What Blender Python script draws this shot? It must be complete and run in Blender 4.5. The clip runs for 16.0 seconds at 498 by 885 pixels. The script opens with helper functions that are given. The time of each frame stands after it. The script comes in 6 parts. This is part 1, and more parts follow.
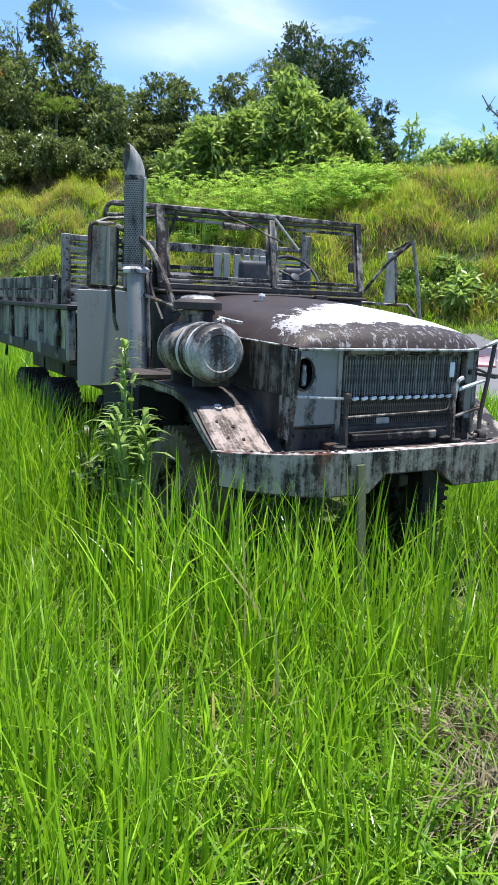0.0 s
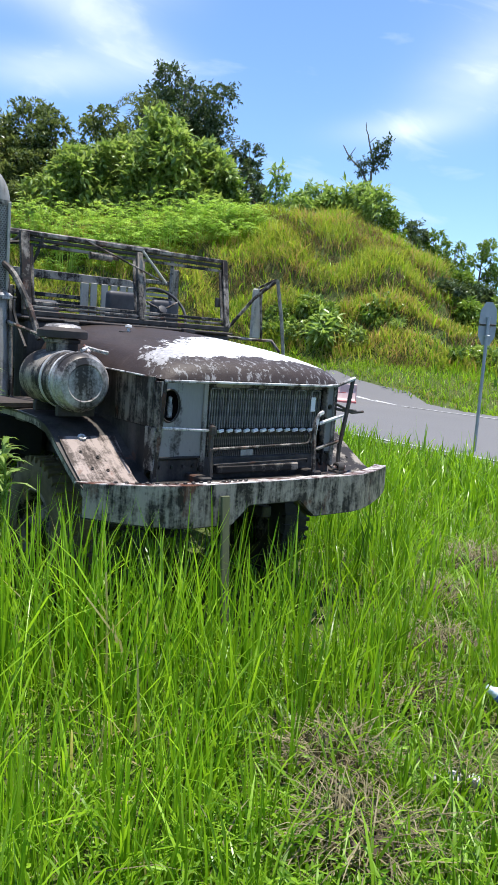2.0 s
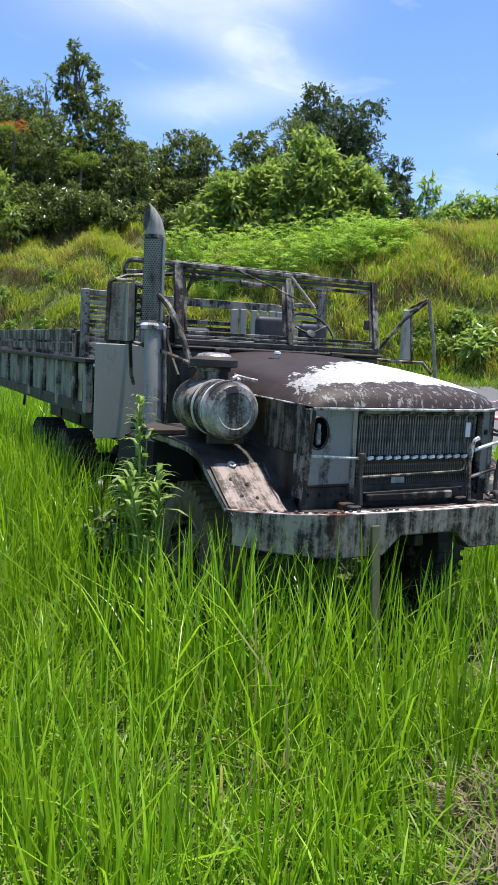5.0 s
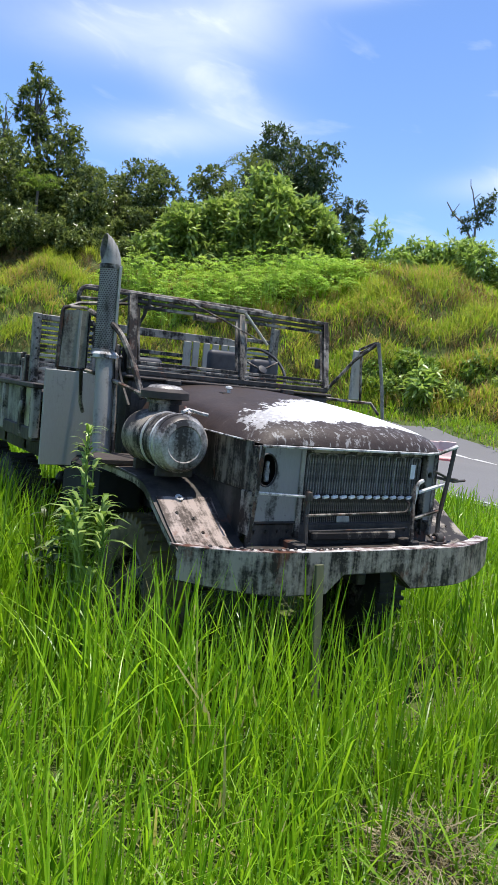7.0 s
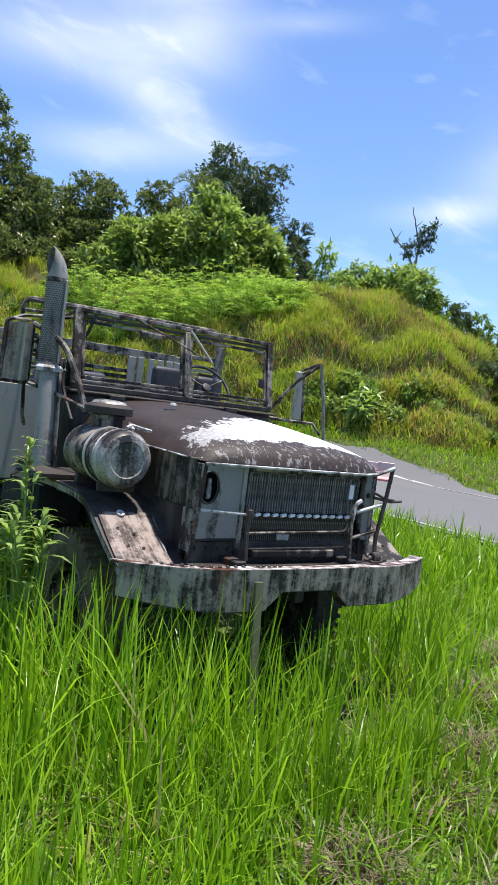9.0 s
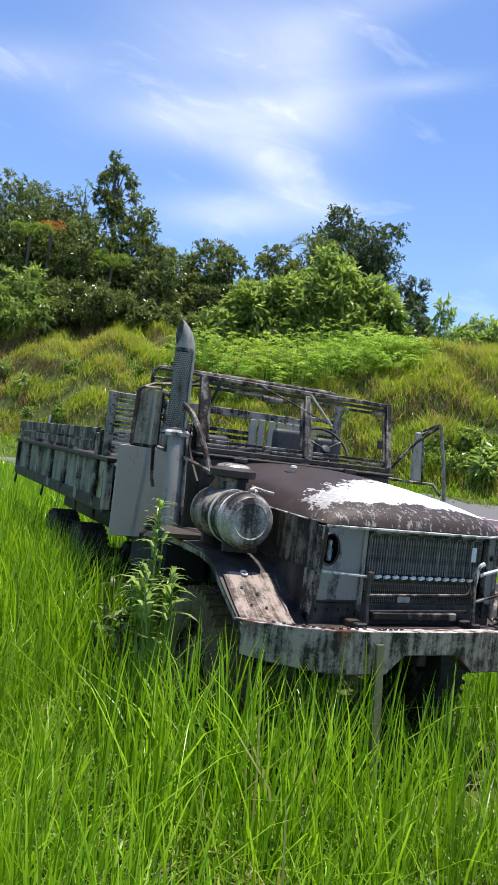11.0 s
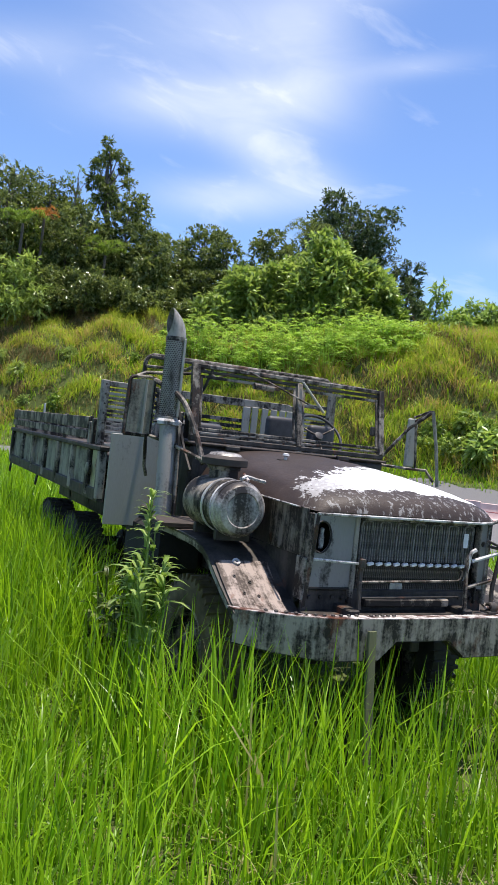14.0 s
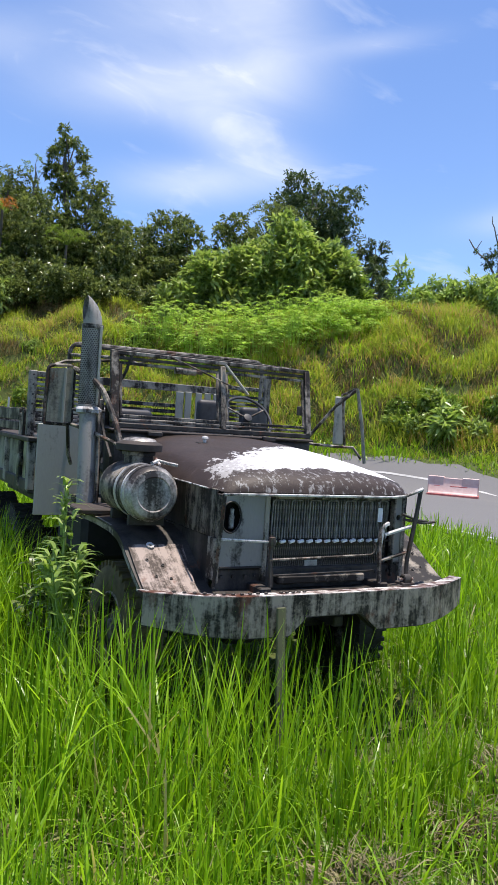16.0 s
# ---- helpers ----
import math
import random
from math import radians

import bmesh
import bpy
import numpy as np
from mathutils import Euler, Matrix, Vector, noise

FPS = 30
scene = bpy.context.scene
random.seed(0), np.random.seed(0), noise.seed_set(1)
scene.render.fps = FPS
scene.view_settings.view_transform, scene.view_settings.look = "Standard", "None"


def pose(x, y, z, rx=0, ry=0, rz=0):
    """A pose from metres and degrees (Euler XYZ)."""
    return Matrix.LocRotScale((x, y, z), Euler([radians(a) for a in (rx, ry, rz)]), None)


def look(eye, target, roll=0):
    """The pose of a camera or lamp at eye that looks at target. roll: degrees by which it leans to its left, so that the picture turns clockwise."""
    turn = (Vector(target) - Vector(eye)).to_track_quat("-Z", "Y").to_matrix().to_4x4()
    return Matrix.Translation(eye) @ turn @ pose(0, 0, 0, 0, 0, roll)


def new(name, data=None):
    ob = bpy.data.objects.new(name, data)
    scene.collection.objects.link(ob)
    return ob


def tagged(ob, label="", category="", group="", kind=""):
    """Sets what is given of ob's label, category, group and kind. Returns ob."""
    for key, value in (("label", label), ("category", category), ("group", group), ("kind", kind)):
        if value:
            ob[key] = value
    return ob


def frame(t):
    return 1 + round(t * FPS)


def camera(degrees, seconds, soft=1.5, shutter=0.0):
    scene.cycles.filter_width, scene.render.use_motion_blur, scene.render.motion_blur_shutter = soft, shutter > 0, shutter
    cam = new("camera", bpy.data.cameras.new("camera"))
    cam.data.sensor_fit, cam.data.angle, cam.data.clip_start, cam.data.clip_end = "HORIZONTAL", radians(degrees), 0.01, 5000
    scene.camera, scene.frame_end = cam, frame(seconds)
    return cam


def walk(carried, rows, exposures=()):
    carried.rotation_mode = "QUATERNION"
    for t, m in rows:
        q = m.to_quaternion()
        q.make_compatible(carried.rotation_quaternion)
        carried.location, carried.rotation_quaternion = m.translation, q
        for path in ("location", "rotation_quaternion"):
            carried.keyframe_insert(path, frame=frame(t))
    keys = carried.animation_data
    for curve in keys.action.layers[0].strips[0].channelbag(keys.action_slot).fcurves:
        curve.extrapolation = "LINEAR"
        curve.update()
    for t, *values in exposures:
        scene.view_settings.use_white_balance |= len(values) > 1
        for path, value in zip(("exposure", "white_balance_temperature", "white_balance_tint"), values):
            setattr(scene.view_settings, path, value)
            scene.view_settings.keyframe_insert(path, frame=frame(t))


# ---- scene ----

cam = camera(35.7, 16.0, soft=0.8)
PATH = [
    (0, (-3.015, -3.423, 1.753), (1.667, 5.235, -0.011), 2.11),
    (0.5, (-3.033, -3.418, 1.745), (2.075, 5.032, 0.159), 2.04),
    (1, (-3.023, -3.430, 1.758), (2.347, 4.893, 0.381), 3.18),
    (1.5, (-3.022, -3.461, 1.763), (2.734, 4.618, 0.497), 4.09),
    (2, (-3.020, -3.451, 1.756), (3.113, 4.346, 0.488), 4.15),
    (2.5, (-3.005, -3.449, 1.758), (3.143, 4.356, 0.623), 3.97),
    (3, (-3.010, -3.445, 1.758), (3.331, 4.217, 0.720), 4.05),
    (3.5, (-3.039, -3.449, 1.768), (3.226, 4.256, 0.591), 5.01),
    (4, (-3.043, -3.503, 1.782), (2.743, 4.579, 0.683), 3.42),
    (4.5, (-2.999, -3.416, 1.807), (1.607, 5.367, 0.527), 2.41),
    (4.7, (-2.999, -3.403, 1.808), (1.546, 5.419, 0.577), 2.62),
    (6.8, (-3.029, -3.405, 1.838), (1.929, 5.247, 1.097), 5.67),
    (7, (-3.018, -3.399, 1.839), (2.112, 5.155, 1.113), 5.51),
    (7.5, (-3.039, -3.414, 1.834), (2.327, 5.008, 1.317), 5.09),
    (8, (-3.024, -3.426, 1.836), (2.714, 4.743, 1.246), 4.84),
    (8.5, (-3.051, -3.429, 1.840), (3.040, 4.477, 1.223), 7.12),
    (9, (-3.052, -3.438, 1.848), (2.694, 4.735, 1.420), 7.14),
    (9.5, (-3.039, -3.435, 1.851), (2.735, 4.719, 1.421), 6.73),
    (10, (-3.108, -3.431, 1.854), (1.925, 5.205, 1.550), 7.31),
    (10.2, (-3.139, -3.454, 1.860), (1.505, 5.401, 1.684), 7.74),
    (12.3, (-3.155, -3.612, 1.922), (1.106, 5.430, 2.242), 6.74),
    (12.5, (-3.153, -3.581, 1.924), (1.115, 5.455, 2.279), 7.44),
    (13, (-3.146, -3.579, 1.923), (1.212, 5.419, 2.113), 7.06),
    (13.5, (-3.152, -3.557, 1.919), (0.982, 5.548, 2.044), 7.92),
    (14, (-3.121, -3.569, 1.909), (1.315, 5.393, 1.846), 6.23),
    (14.5, (-3.113, -3.588, 1.916), (2.209, 4.878, 1.984), 6.75),
    (15, (-3.047, -3.636, 1.918), (2.841, 4.447, 1.850), 6.49),
    (15.5, (-2.979, -3.630, 1.913), (2.681, 4.614, 1.968), 5.45),
    (16, (-2.755, -3.787, 1.930), (1.960, 5.029, 1.700), 3.84),
]
walk(cam, [(t, look(eye, target, roll)) for t, eye, target, roll in PATH],
     exposures=((0, 0.97, 6250, 11), (1.5, 0.81, 6350, 11), (3.5, 0.73, 6500, 12), (7, 0.65, 6500, 12), (12.5, 0.66, 6750, 13), (16, 0.58, 6750, 14)))

# ---- light ----
SUN_AZ, SUN_EL = radians(108), radians(83)   # azimuth from +y towards +x
world = bpy.data.worlds.new("sky")
scene.world = world
world.use_nodes = True
wn = world.node_tree.nodes
wl = world.node_tree.links
sky = wn.new("ShaderNodeTexSky")
sky.sky_type = "NISHITA"
sky.sun_disc = False
sky.sun_elevation = SUN_EL
sky.sun_rotation = SUN_AZ
wn["Background"].inputs["Strength"].default_value = 0.118
sky.air_density, sky.dust_density, sky.ozone_density = 1.0, 0.4, 3.0


def wmath(how, a, b=0.0):
    n = wn.new("ShaderNodeMath")
    n.operation = how
    for v, sock in ((a, n.inputs[0]), (b, n.inputs[1])):
        if isinstance(v, (int, float)):
            sock.default_value = v
        else:
            wl.new(v, sock)
    return n.outputs[0]


# thin streaked clouds: soft drifts by bearing and height in degrees, broken up by noise
tc = wn.new("ShaderNodeTexCoord")
sep = wn.new("ShaderNodeSeparateXYZ")
wl.new(tc.outputs["Generated"], sep.inputs[0])
bearing = wmath("MULTIPLY", wmath("ARCTAN2", sep.outputs[0], sep.outputs[1]), 57.2958)
lift = wmath("MULTIPLY", wmath("ARCSINE", sep.outputs[2]), 57.2958)
comb = wn.new("ShaderNodeCombineXYZ")
wl.new(wmath("MULTIPLY", bearing, 0.09), comb.inputs[0])
wl.new(wmath("ADD", wmath("MULTIPLY", lift, 0.26), wmath("MULTIPLY", bearing, 0.03)), comb.inputs[1])
wisp = wn.new("ShaderNodeTexNoise")
wisp.inputs["Scale"].default_value, wisp.inputs["Detail"].default_value, wisp.inputs["Roughness"].default_value = 1.3, 5.0, 0.55
wisp.inputs["Distortion"].default_value = 0.6
wl.new(comb.outputs[0], wisp.inputs["Vector"])
cover = wmath("MULTIPLY", wmath("MAXIMUM", wmath("SUBTRACT", wisp.outputs["Fac"], 0.56), 0.0), 1.2)
for az, el, wide, tall, slope, much in ((21, 27.5, 7.5, 3.6, 0, 0.52), (28, 26, 3.8, 3.4, -0.3, 0.5), (17.5, 22.4, 6, 1.7, 0.1, 0.62), (25, 23, 4.5, 2.2, 0.15, 0.6),
                                       (26.5, 19.6, 4.6, 1.6, -0.3, 0.62), (23.5, 17.0, 5.5, 1.3, 0.08, 0.70), (8, 24, 5, 1.6, 0.1, 0.35), (32, 31, 7, 1.6, 0.3, 0.35), (35, 26.2, 4, 0.7, 0.1, 0.35),
                                       (52.5, 18.3, 4.6, 2.4, 0.3, 0.6), (47.5, 15.3, 4, 0.9, 0.1, 0.6), (60, 22, 7, 3, 0.1, 0.6), (-12, 28, 9, 4, 0.2, 0.6), (120, 30, 25, 6, 0, 0.6), (-90, 35, 30, 6, 0, 0.6), (180, 25, 25, 5, 0, 0.6)):
    da = wmath("SUBTRACT", bearing, az)
    de = wmath("SUBTRACT", wmath("SUBTRACT", lift, el), wmath("MULTIPLY", da, slope))
    q = wmath("ADD", wmath("POWER", wmath("ABSOLUTE", wmath("DIVIDE", da, wide)), 2.0), wmath("POWER", wmath("ABSOLUTE", wmath("DIVIDE", de, tall)), 2.0))
    soft_drift = wmath("MULTIPLY", wmath("EXPONENT", wmath("MULTIPLY", q, -1.0)), much)
    cover = wmath("ADD", cover, wmath("MULTIPLY", soft_drift, wmath("ADD", wmath("MULTIPLY", wisp.outputs["Fac"], 0.66), 0.28)))
cover = wmath("MINIMUM", cover, 0.80)
tone = wn.new("ShaderNodeMix")
tone.data_type, tone.blend_type = "RGBA", "MULTIPLY"
tone.inputs[0].default_value = 1.0
tone.inputs[7].default_value = (0.84, 0.98, 1.20, 1)
wl.new(sky.outputs[0], tone.inputs[6])
veil = wn.new("ShaderNodeMix")
veil.data_type = "RGBA"
wl.new(cover, veil.inputs[0])
wl.new(tone.outputs[2], veil.inputs[6])
veil.inputs[7].default_value = (6.0, 6.5, 7.0, 1)
wl.new(veil.outputs[2], wn["Background"].inputs[0])
sun = new("sun", bpy.data.lights.new("sun", "SUN"))
sun.data.energy = 4.6
sun.data.angle = radians(0.6)
sun.data.color = (1.0, 0.95, 0.87)
sd = Vector((math.sin(SUN_AZ) * math.cos(SUN_EL), math.cos(SUN_AZ) * math.cos(SUN_EL), math.sin(SUN_EL)))
sun.matrix_world = look(sd * 50, (0, 0, 0))

# ---- materials ----
def nodes_of(name):
    m = bpy.data.materials.new(name)
    m.use_nodes = True
    t = m.node_tree
    return m, t, t.nodes["Principled BSDF"]


def node(t, kind, **sets):
    n = t.nodes.new(kind)
    for key, value in sets.items():
        if key in n.inputs:
            n.inputs[key].default_value = value
    return n


def coords(t, scale=(1, 1, 1), space="Object"):
    tc = t.nodes.new("ShaderNodeTexCoord")
    mp = t.nodes.new("ShaderNodeMapping")
    mp.inputs["Scale"].default_value = scale
    t.links.new(tc.outputs[space], mp.inputs["Vector"])
    return mp.outputs["Vector"]


def noise_at(t, scale, stretch=(1, 1, 1), detail=5.0, rough=0.6, space="Object"):
    n = node(t, "ShaderNodeTexNoise", Scale=scale, Detail=detail, Roughness=rough)
    t.links.new(coords(t, stretch, space), n.inputs["Vector"])
    return n.outputs["Fac"]


def ramp(t, fac, stops):
    r = t.nodes.new("ShaderNodeValToRGB")
    el = r.color_ramp.elements
    while len(el) < len(stops):
        el.new(0.5)
    for e, (p, c) in zip(el, stops):
        e.position = p
        e.color = (*c, 1) if len(c) == 3 else (c[0], c[0], c[0], 1)
    t.links.new(fac, r.inputs["Fac"])
    return r.outputs["Color"]


def mix(t, fac, a, b, how="MIX"):
    m = t.nodes.new("ShaderNodeMix")
    m.data_type = "RGBA"
    m.blend_type = how
    for v, sock in ((fac, m.inputs[0]), (a, m.inputs[6]), (b, m.inputs[7])):
        if isinstance(v, (int, float)):
            sock.default_value = v
        elif isinstance(v, tuple):
            sock.default_value = (*v, 1)
        else:
            t.links.new(v, sock)
    return m.outputs[2]


def math_of(t, how, a, b=0.0):
    m = t.nodes.new("ShaderNodeMath")
    m.operation = how
    for v, sock in ((a, m.inputs[0]), (b, m.inputs[1])):
        if isinstance(v, (int, float)):
            sock.default_value = v
        else:
            t.links.new(v, sock)
    return m.outputs[0]


def relief(t, p, fac, strength, distance=0.01):
    b = node(t, "ShaderNodeBump", Strength=strength, Distance=distance)
    t.links.new(fac, b.inputs["Height"])
    t.links.new(b.outputs["Normal"], p.inputs["Normal"])


def weathered(name, paint, mould=(0.012, 0.011, 0.010), low=0.42, high=0.58, streak=9.0, rust=0.0, rough=0.62, metal=0.0, blot_scale=3.2, along=(1, 1, 0.12)):
    """Old paint with black mould that runs down in streaks, blotches and rust."""
    m, t, p = nodes_of(name)
    run = noise_at(t, streak, along, 6, 0.65)
    blot = noise_at(t, blot_scale, (1, 1, 1), 6, 0.62)
    fine = noise_at(t, 60, (1, 1, 1), 3, 0.6)
    s = math_of(t, "ADD", math_of(t, "MULTIPLY", run, 0.5), math_of(t, "MULTIPLY", blot, 0.5))
    s = math_of(t, "ADD", s, math_of(t, "MULTIPLY", math_of(t, "SUBTRACT", fine, 0.5), 0.16))
    mask = ramp(t, s, [(low, (0,)), (high, (1,))])
    pale = tuple(min(1, c * 1.25 + 0.015) for c in paint)
    col = mix(t, noise_at(t, 1.7, (1, 1, 0.5), 4), paint, pale)
    col = mix(t, math_of(t, "MULTIPLY", noise_at(t, 140, (1, 1, 0.2), 2), 0.35), col, tuple(c * 0.55 for c in paint))
    col = mix(t, mask, col, mould)
    if rust:
        rm = ramp(t, noise_at(t, 5.5, (1, 1, 0.6), 7, 0.7), [(0.62 - rust, (0,)), (0.72 - rust * 0.6, (1,))])
        col = mix(t, rm, col, mix(t, noise_at(t, 40), (0.07, 0.022, 0.012), (0.17, 0.065, 0.03)))
    t.links.new(col, p.inputs["Base Color"])
    p.inputs["Roughness"].default_value = rough
    p.inputs["Metallic"].default_value = metal
    p.inputs["Specular IOR Level"].default_value = 0.35
    relief(t, p, math_of(t, "ADD", fine, math_of(t, "MULTIPLY", s, 2.0)), 0.16, 0.003)
    return m


def foliage(name, dark, light, gloss=0.45, through_light=0.35, dry=None, dry_share=0.0, space=4.0, dry_scale=0.45):
    """Leaves and blades: each with a tone of its own, part of the light passing through."""
    m, t, p = nodes_of(name)
    g = t.nodes.new("ShaderNodeNewGeometry")
    col = mix(t, g.outputs["Random Per Island"], dark, light)
    patch = ramp(t, noise_at(t, 1.0 / space, (1, 1, 1), 3), [(0.35, (0,)), (0.65, (1,))])
    col = mix(t, math_of(t, "MULTIPLY", patch, 0.45), col, tuple((a + b) * 0.5 * 0.6 for a, b in zip(dark, light)))
    if dry:
        w = t.nodes.new("ShaderNodeTexWhiteNoise")
        w.noise_dimensions = "1D"
        t.links.new(math_of(t, "MULTIPLY", g.outputs["Random Per Island"], 917.0), w.inputs["W"])
        dn = math_of(t, "ADD", w.outputs["Value"], math_of(t, "MULTIPLY", math_of(t, "SUBTRACT", noise_at(t, dry_scale, (1, 1, 1), 5, 0.65), 0.5), 2.2))
        col = mix(t, math_of(t, "LESS_THAN", dn, dry_share), col, dry)
    t.links.new(col, p.inputs["Base Color"])
    p.inputs["Roughness"].default_value = gloss
    p.inputs["Specular IOR Level"].default_value = 0.4
    tr = t.nodes.new("ShaderNodeBsdfTranslucent")
    t.links.new(mix(t, 0.5, col, mix(t, 1.0, col, (1.5, 1.5, 0.5), "MULTIPLY")), tr.inputs["Color"])
    ms = t.nodes.new("ShaderNodeMixShader")
    ms.inputs[0].default_value = through_light
    t.links.new(p.outputs[0], ms.inputs[1])
    t.links.new(tr.outputs[0], ms.inputs[2])
    t.links.new(ms.outputs[0], t.nodes["Material Output"].inputs["Surface"])
    return m


def simple(name, a, b, scale=20.0, rough=0.6, metal=0.0, bump=0.2, stretch=(1, 1, 1)):
    """Two tones mottled at two scales, with fine relief."""
    m, t, p = nodes_of(name)
    n1 = noise_at(t, scale, stretch, 5)
    n2 = noise_at(t, scale * 0.17, stretch, 3)
    f = math_of(t, "ADD", math_of(t, "MULTIPLY", n1, 0.6), math_of(t, "MULTIPLY", n2, 0.5))
    t.links.new(mix(t, ramp(t, f, [(0.35, (0,)), (0.75, (1,))]), a, b), p.inputs["Base Color"])
    p.inputs["Roughness"].default_value = rough
    p.inputs["Metallic"].default_value = metal
    relief(t, p, n1, bump, 0.005)
    return m


def hood_paint():
    """White paint left on the front and top; a black-brown crust elsewhere, ragged at its edge, with drips over the front lip."""
    m, t, p = nodes_of("hood_paint")
    tc = t.nodes.new("ShaderNodeTexCoord")
    sx = t.nodes.new("ShaderNodeSeparateXYZ")
    t.links.new(tc.outputs["Object"], sx.inputs[0])
    X, Y, Z = sx.outputs
    rag = math_of(t, "SUBTRACT", noise_at(t, 7.0, (1, 1, 1), 7, 0.7), 0.5)
    rag2 = math_of(t, "SUBTRACT", noise_at(t, 30.0, (1, 1, 0.3), 5, 0.7), 0.5)
    wob = math_of(t, "ADD", math_of(t, "MULTIPLY", rag, 0.95), math_of(t, "MULTIPLY", rag2, 0.34))
    # white lies above the lip and in front of a slanting line over the crown
    lip = math_of(t, "SUBTRACT", math_of(t, "ADD", Y, math_of(t, "MULTIPLY", wob, 0.35)), 0.46)
    line = math_of(t, "ADD", math_of(t, "ADD", math_of(t, "MULTIPLY", X, 0.72), 1.10), wob)
    rear = math_of(t, "SUBTRACT", line, Y)
    side = math_of(t, "ADD", math_of(t, "ADD", X, 0.64), math_of(t, "MULTIPLY", wob, 0.5))
    white = math_of(t, "MINIMUM", math_of(t, "MINIMUM", lip, rear), side)
    mask = ramp(t, math_of(t, "ADD", math_of(t, "MULTIPLY", white, 12.0), 0.4), [(0.36, (0,)), (0.52, (1,))])
    crust = mix(t, noise_at(t, 9, (1, 1, 1), 6), (0.014, 0.009, 0.007), (0.058, 0.039, 0.030))
    drip = ramp(t, noise_at(t, 34, (1, 1, 0.10), 5, 0.7), [(0.55, (0,)), (0.61, (1,))])
    low = ramp(t, Y, [(0.40, (1,)), (0.55, (0,))])
    crust = mix(t, math_of(t, "MULTIPLY", math_of(t, "MULTIPLY", drip, low), 0.38), crust, (0.50, 0.50, 0.49))
    chips = ramp(t, noise_at(t, 18, (1, 1, 1), 6, 0.7), [(0.67, (0,)), (0.70, (1,))])
    crust = mix(t, math_of(t, "MULTIPLY", chips, 0.18), crust, (0.5, 0.5, 0.5))
    white_c = mix(t, ramp(t, noise_at(t, 14, (1, 1, 1), 6, 0.7), [(0.5, (0,)), (0.72, (1,))]), (0.80, 0.81, 0.82), (0.45, 0.44, 0.42))
    white_c = mix(t, ramp(t, math_of(t, "ADD", side, math_of(t, "MULTIPLY", rag2, 1.2)), [(0.1, (0.75,)), (0.5, (0,))]), white_c, (0.16, 0.145, 0.13))
    t.links.new(mix(t, mask, crust, white_c), p.inputs["Base Color"])
    p.inputs["Roughness"].default_value = 0.55
    p.inputs["Specular IOR Level"].default_value = 0.3
    relief(t, p, math_of(t, "ADD", math_of(t, "MULTIPLY", mask, 0.4), noise_at(t, 50)), 0.5, 0.006)
    return m


def ground_mat():
    m, t, p = nodes_of("ground_soil_and_grass")
    n1 = noise_at(t, 0.35, (1, 1, 1), 6, 0.6)
    n2 = noise_at(t, 9.0, (1, 1, 1), 7, 0.75)
    col = mix(t, n2, (0.026, 0.042, 0.006), (0.095, 0.125, 0.018))
    col = mix(t, ramp(t, math_of(t, "ADD", math_of(t, "MULTIPLY", n1, 0.7), math_of(t, "MULTIPLY", n2, 0.3)), [(0.56, (0,)), (0.70, (1,))]), col, mix(t, n2, (0.12, 0.09, 0.035), (0.22, 0.17, 0.08)))
    t.links.new(col, p.inputs["Base Color"])
    p.inputs["Roughness"].default_value = 0.95
    relief(t, p, n2, 0.6, 0.05)
    return m


def road_mat():
    m, t, p = nodes_of("worn_asphalt")
    big = noise_at(t, 0.5, (1, 0.25, 1), 4)
    fine = noise_at(t, 90, (1, 1, 1), 3)
    col = mix(t, big, (0.125, 0.122, 0.120), (0.165, 0.162, 0.160))
    col = mix(t, math_of(t, "MULTIPLY", fine, 0.5), col, (0.10, 0.10, 0.10))
    t.links.new(col, p.inputs["Base Color"])
    p.inputs["Roughness"].default_value = 0.9
    relief(t, p, fine, 0.3, 0.01)
    return m


GREY = weathered("grey_paint_mouldy", (0.275, 0.252, 0.212), mould=(0.014, 0.010, 0.007), low=0.455, high=0.550, blot_scale=5)
GREY_DARK = weathered("grey_paint_black_mould", (0.255, 0.220, 0.175), mould=(0.012, 0.009, 0.007), low=0.43, high=0.525, blot_scale=5)
GREY_CLEAN = weathered("pale_grey_paint", (0.335, 0.325, 0.275), mould=(0.09, 0.080, 0.065), low=0.55, high=0.68)
GREY_BLUE = weathered("blue_grey_paint", (0.235, 0.225, 0.208), mould=(0.030, 0.028, 0.025), low=0.545, high=0.63)
BUMPER_M = weathered("bumper_paint_rusty", (0.315, 0.265, 0.205), mould=(0.018, 0.013, 0.009), low=0.43, high=0.565, streak=24.0, rust=0.03, blot_scale=7)
RIM_RUST = weathered("rusty_flange", (0.60, 0.57, 0.54), mould=(0.055, 0.018, 0.012), low=0.42, high=0.55, streak=12, rust=0.08, blot_scale=8)
BLACK = weathered("black_grime_metal", (0.066, 0.055, 0.045), low=0.40, high=0.60, rust=0.02)
# near-black metal for recessed parts, their shade put into the colour
DARK = simple("shaded_cavity_metal", (0.008, 0.008, 0.008), (0.025, 0.023, 0.021), 14, 0.8)
PALE_BAR = weathered("pale_worn_bar", (0.52, 0.51, 0.49), mould=(0.05, 0.04, 0.036), low=0.46, high=0.60, streak=16, rust=0.03, blot_scale=12)
TUBE = weathered("grey_tube_paint", (0.265, 0.235, 0.195), mould=(0.020, 0.014, 0.010), low=0.42, high=0.53, streak=9, rust=0.07, blot_scale=13)
SLAT_M = weathered("grey_grille_bar", (0.270, 0.258, 0.232), mould=(0.030, 0.026, 0.022), low=0.46, high=0.60, streak=14, blot_scale=9)
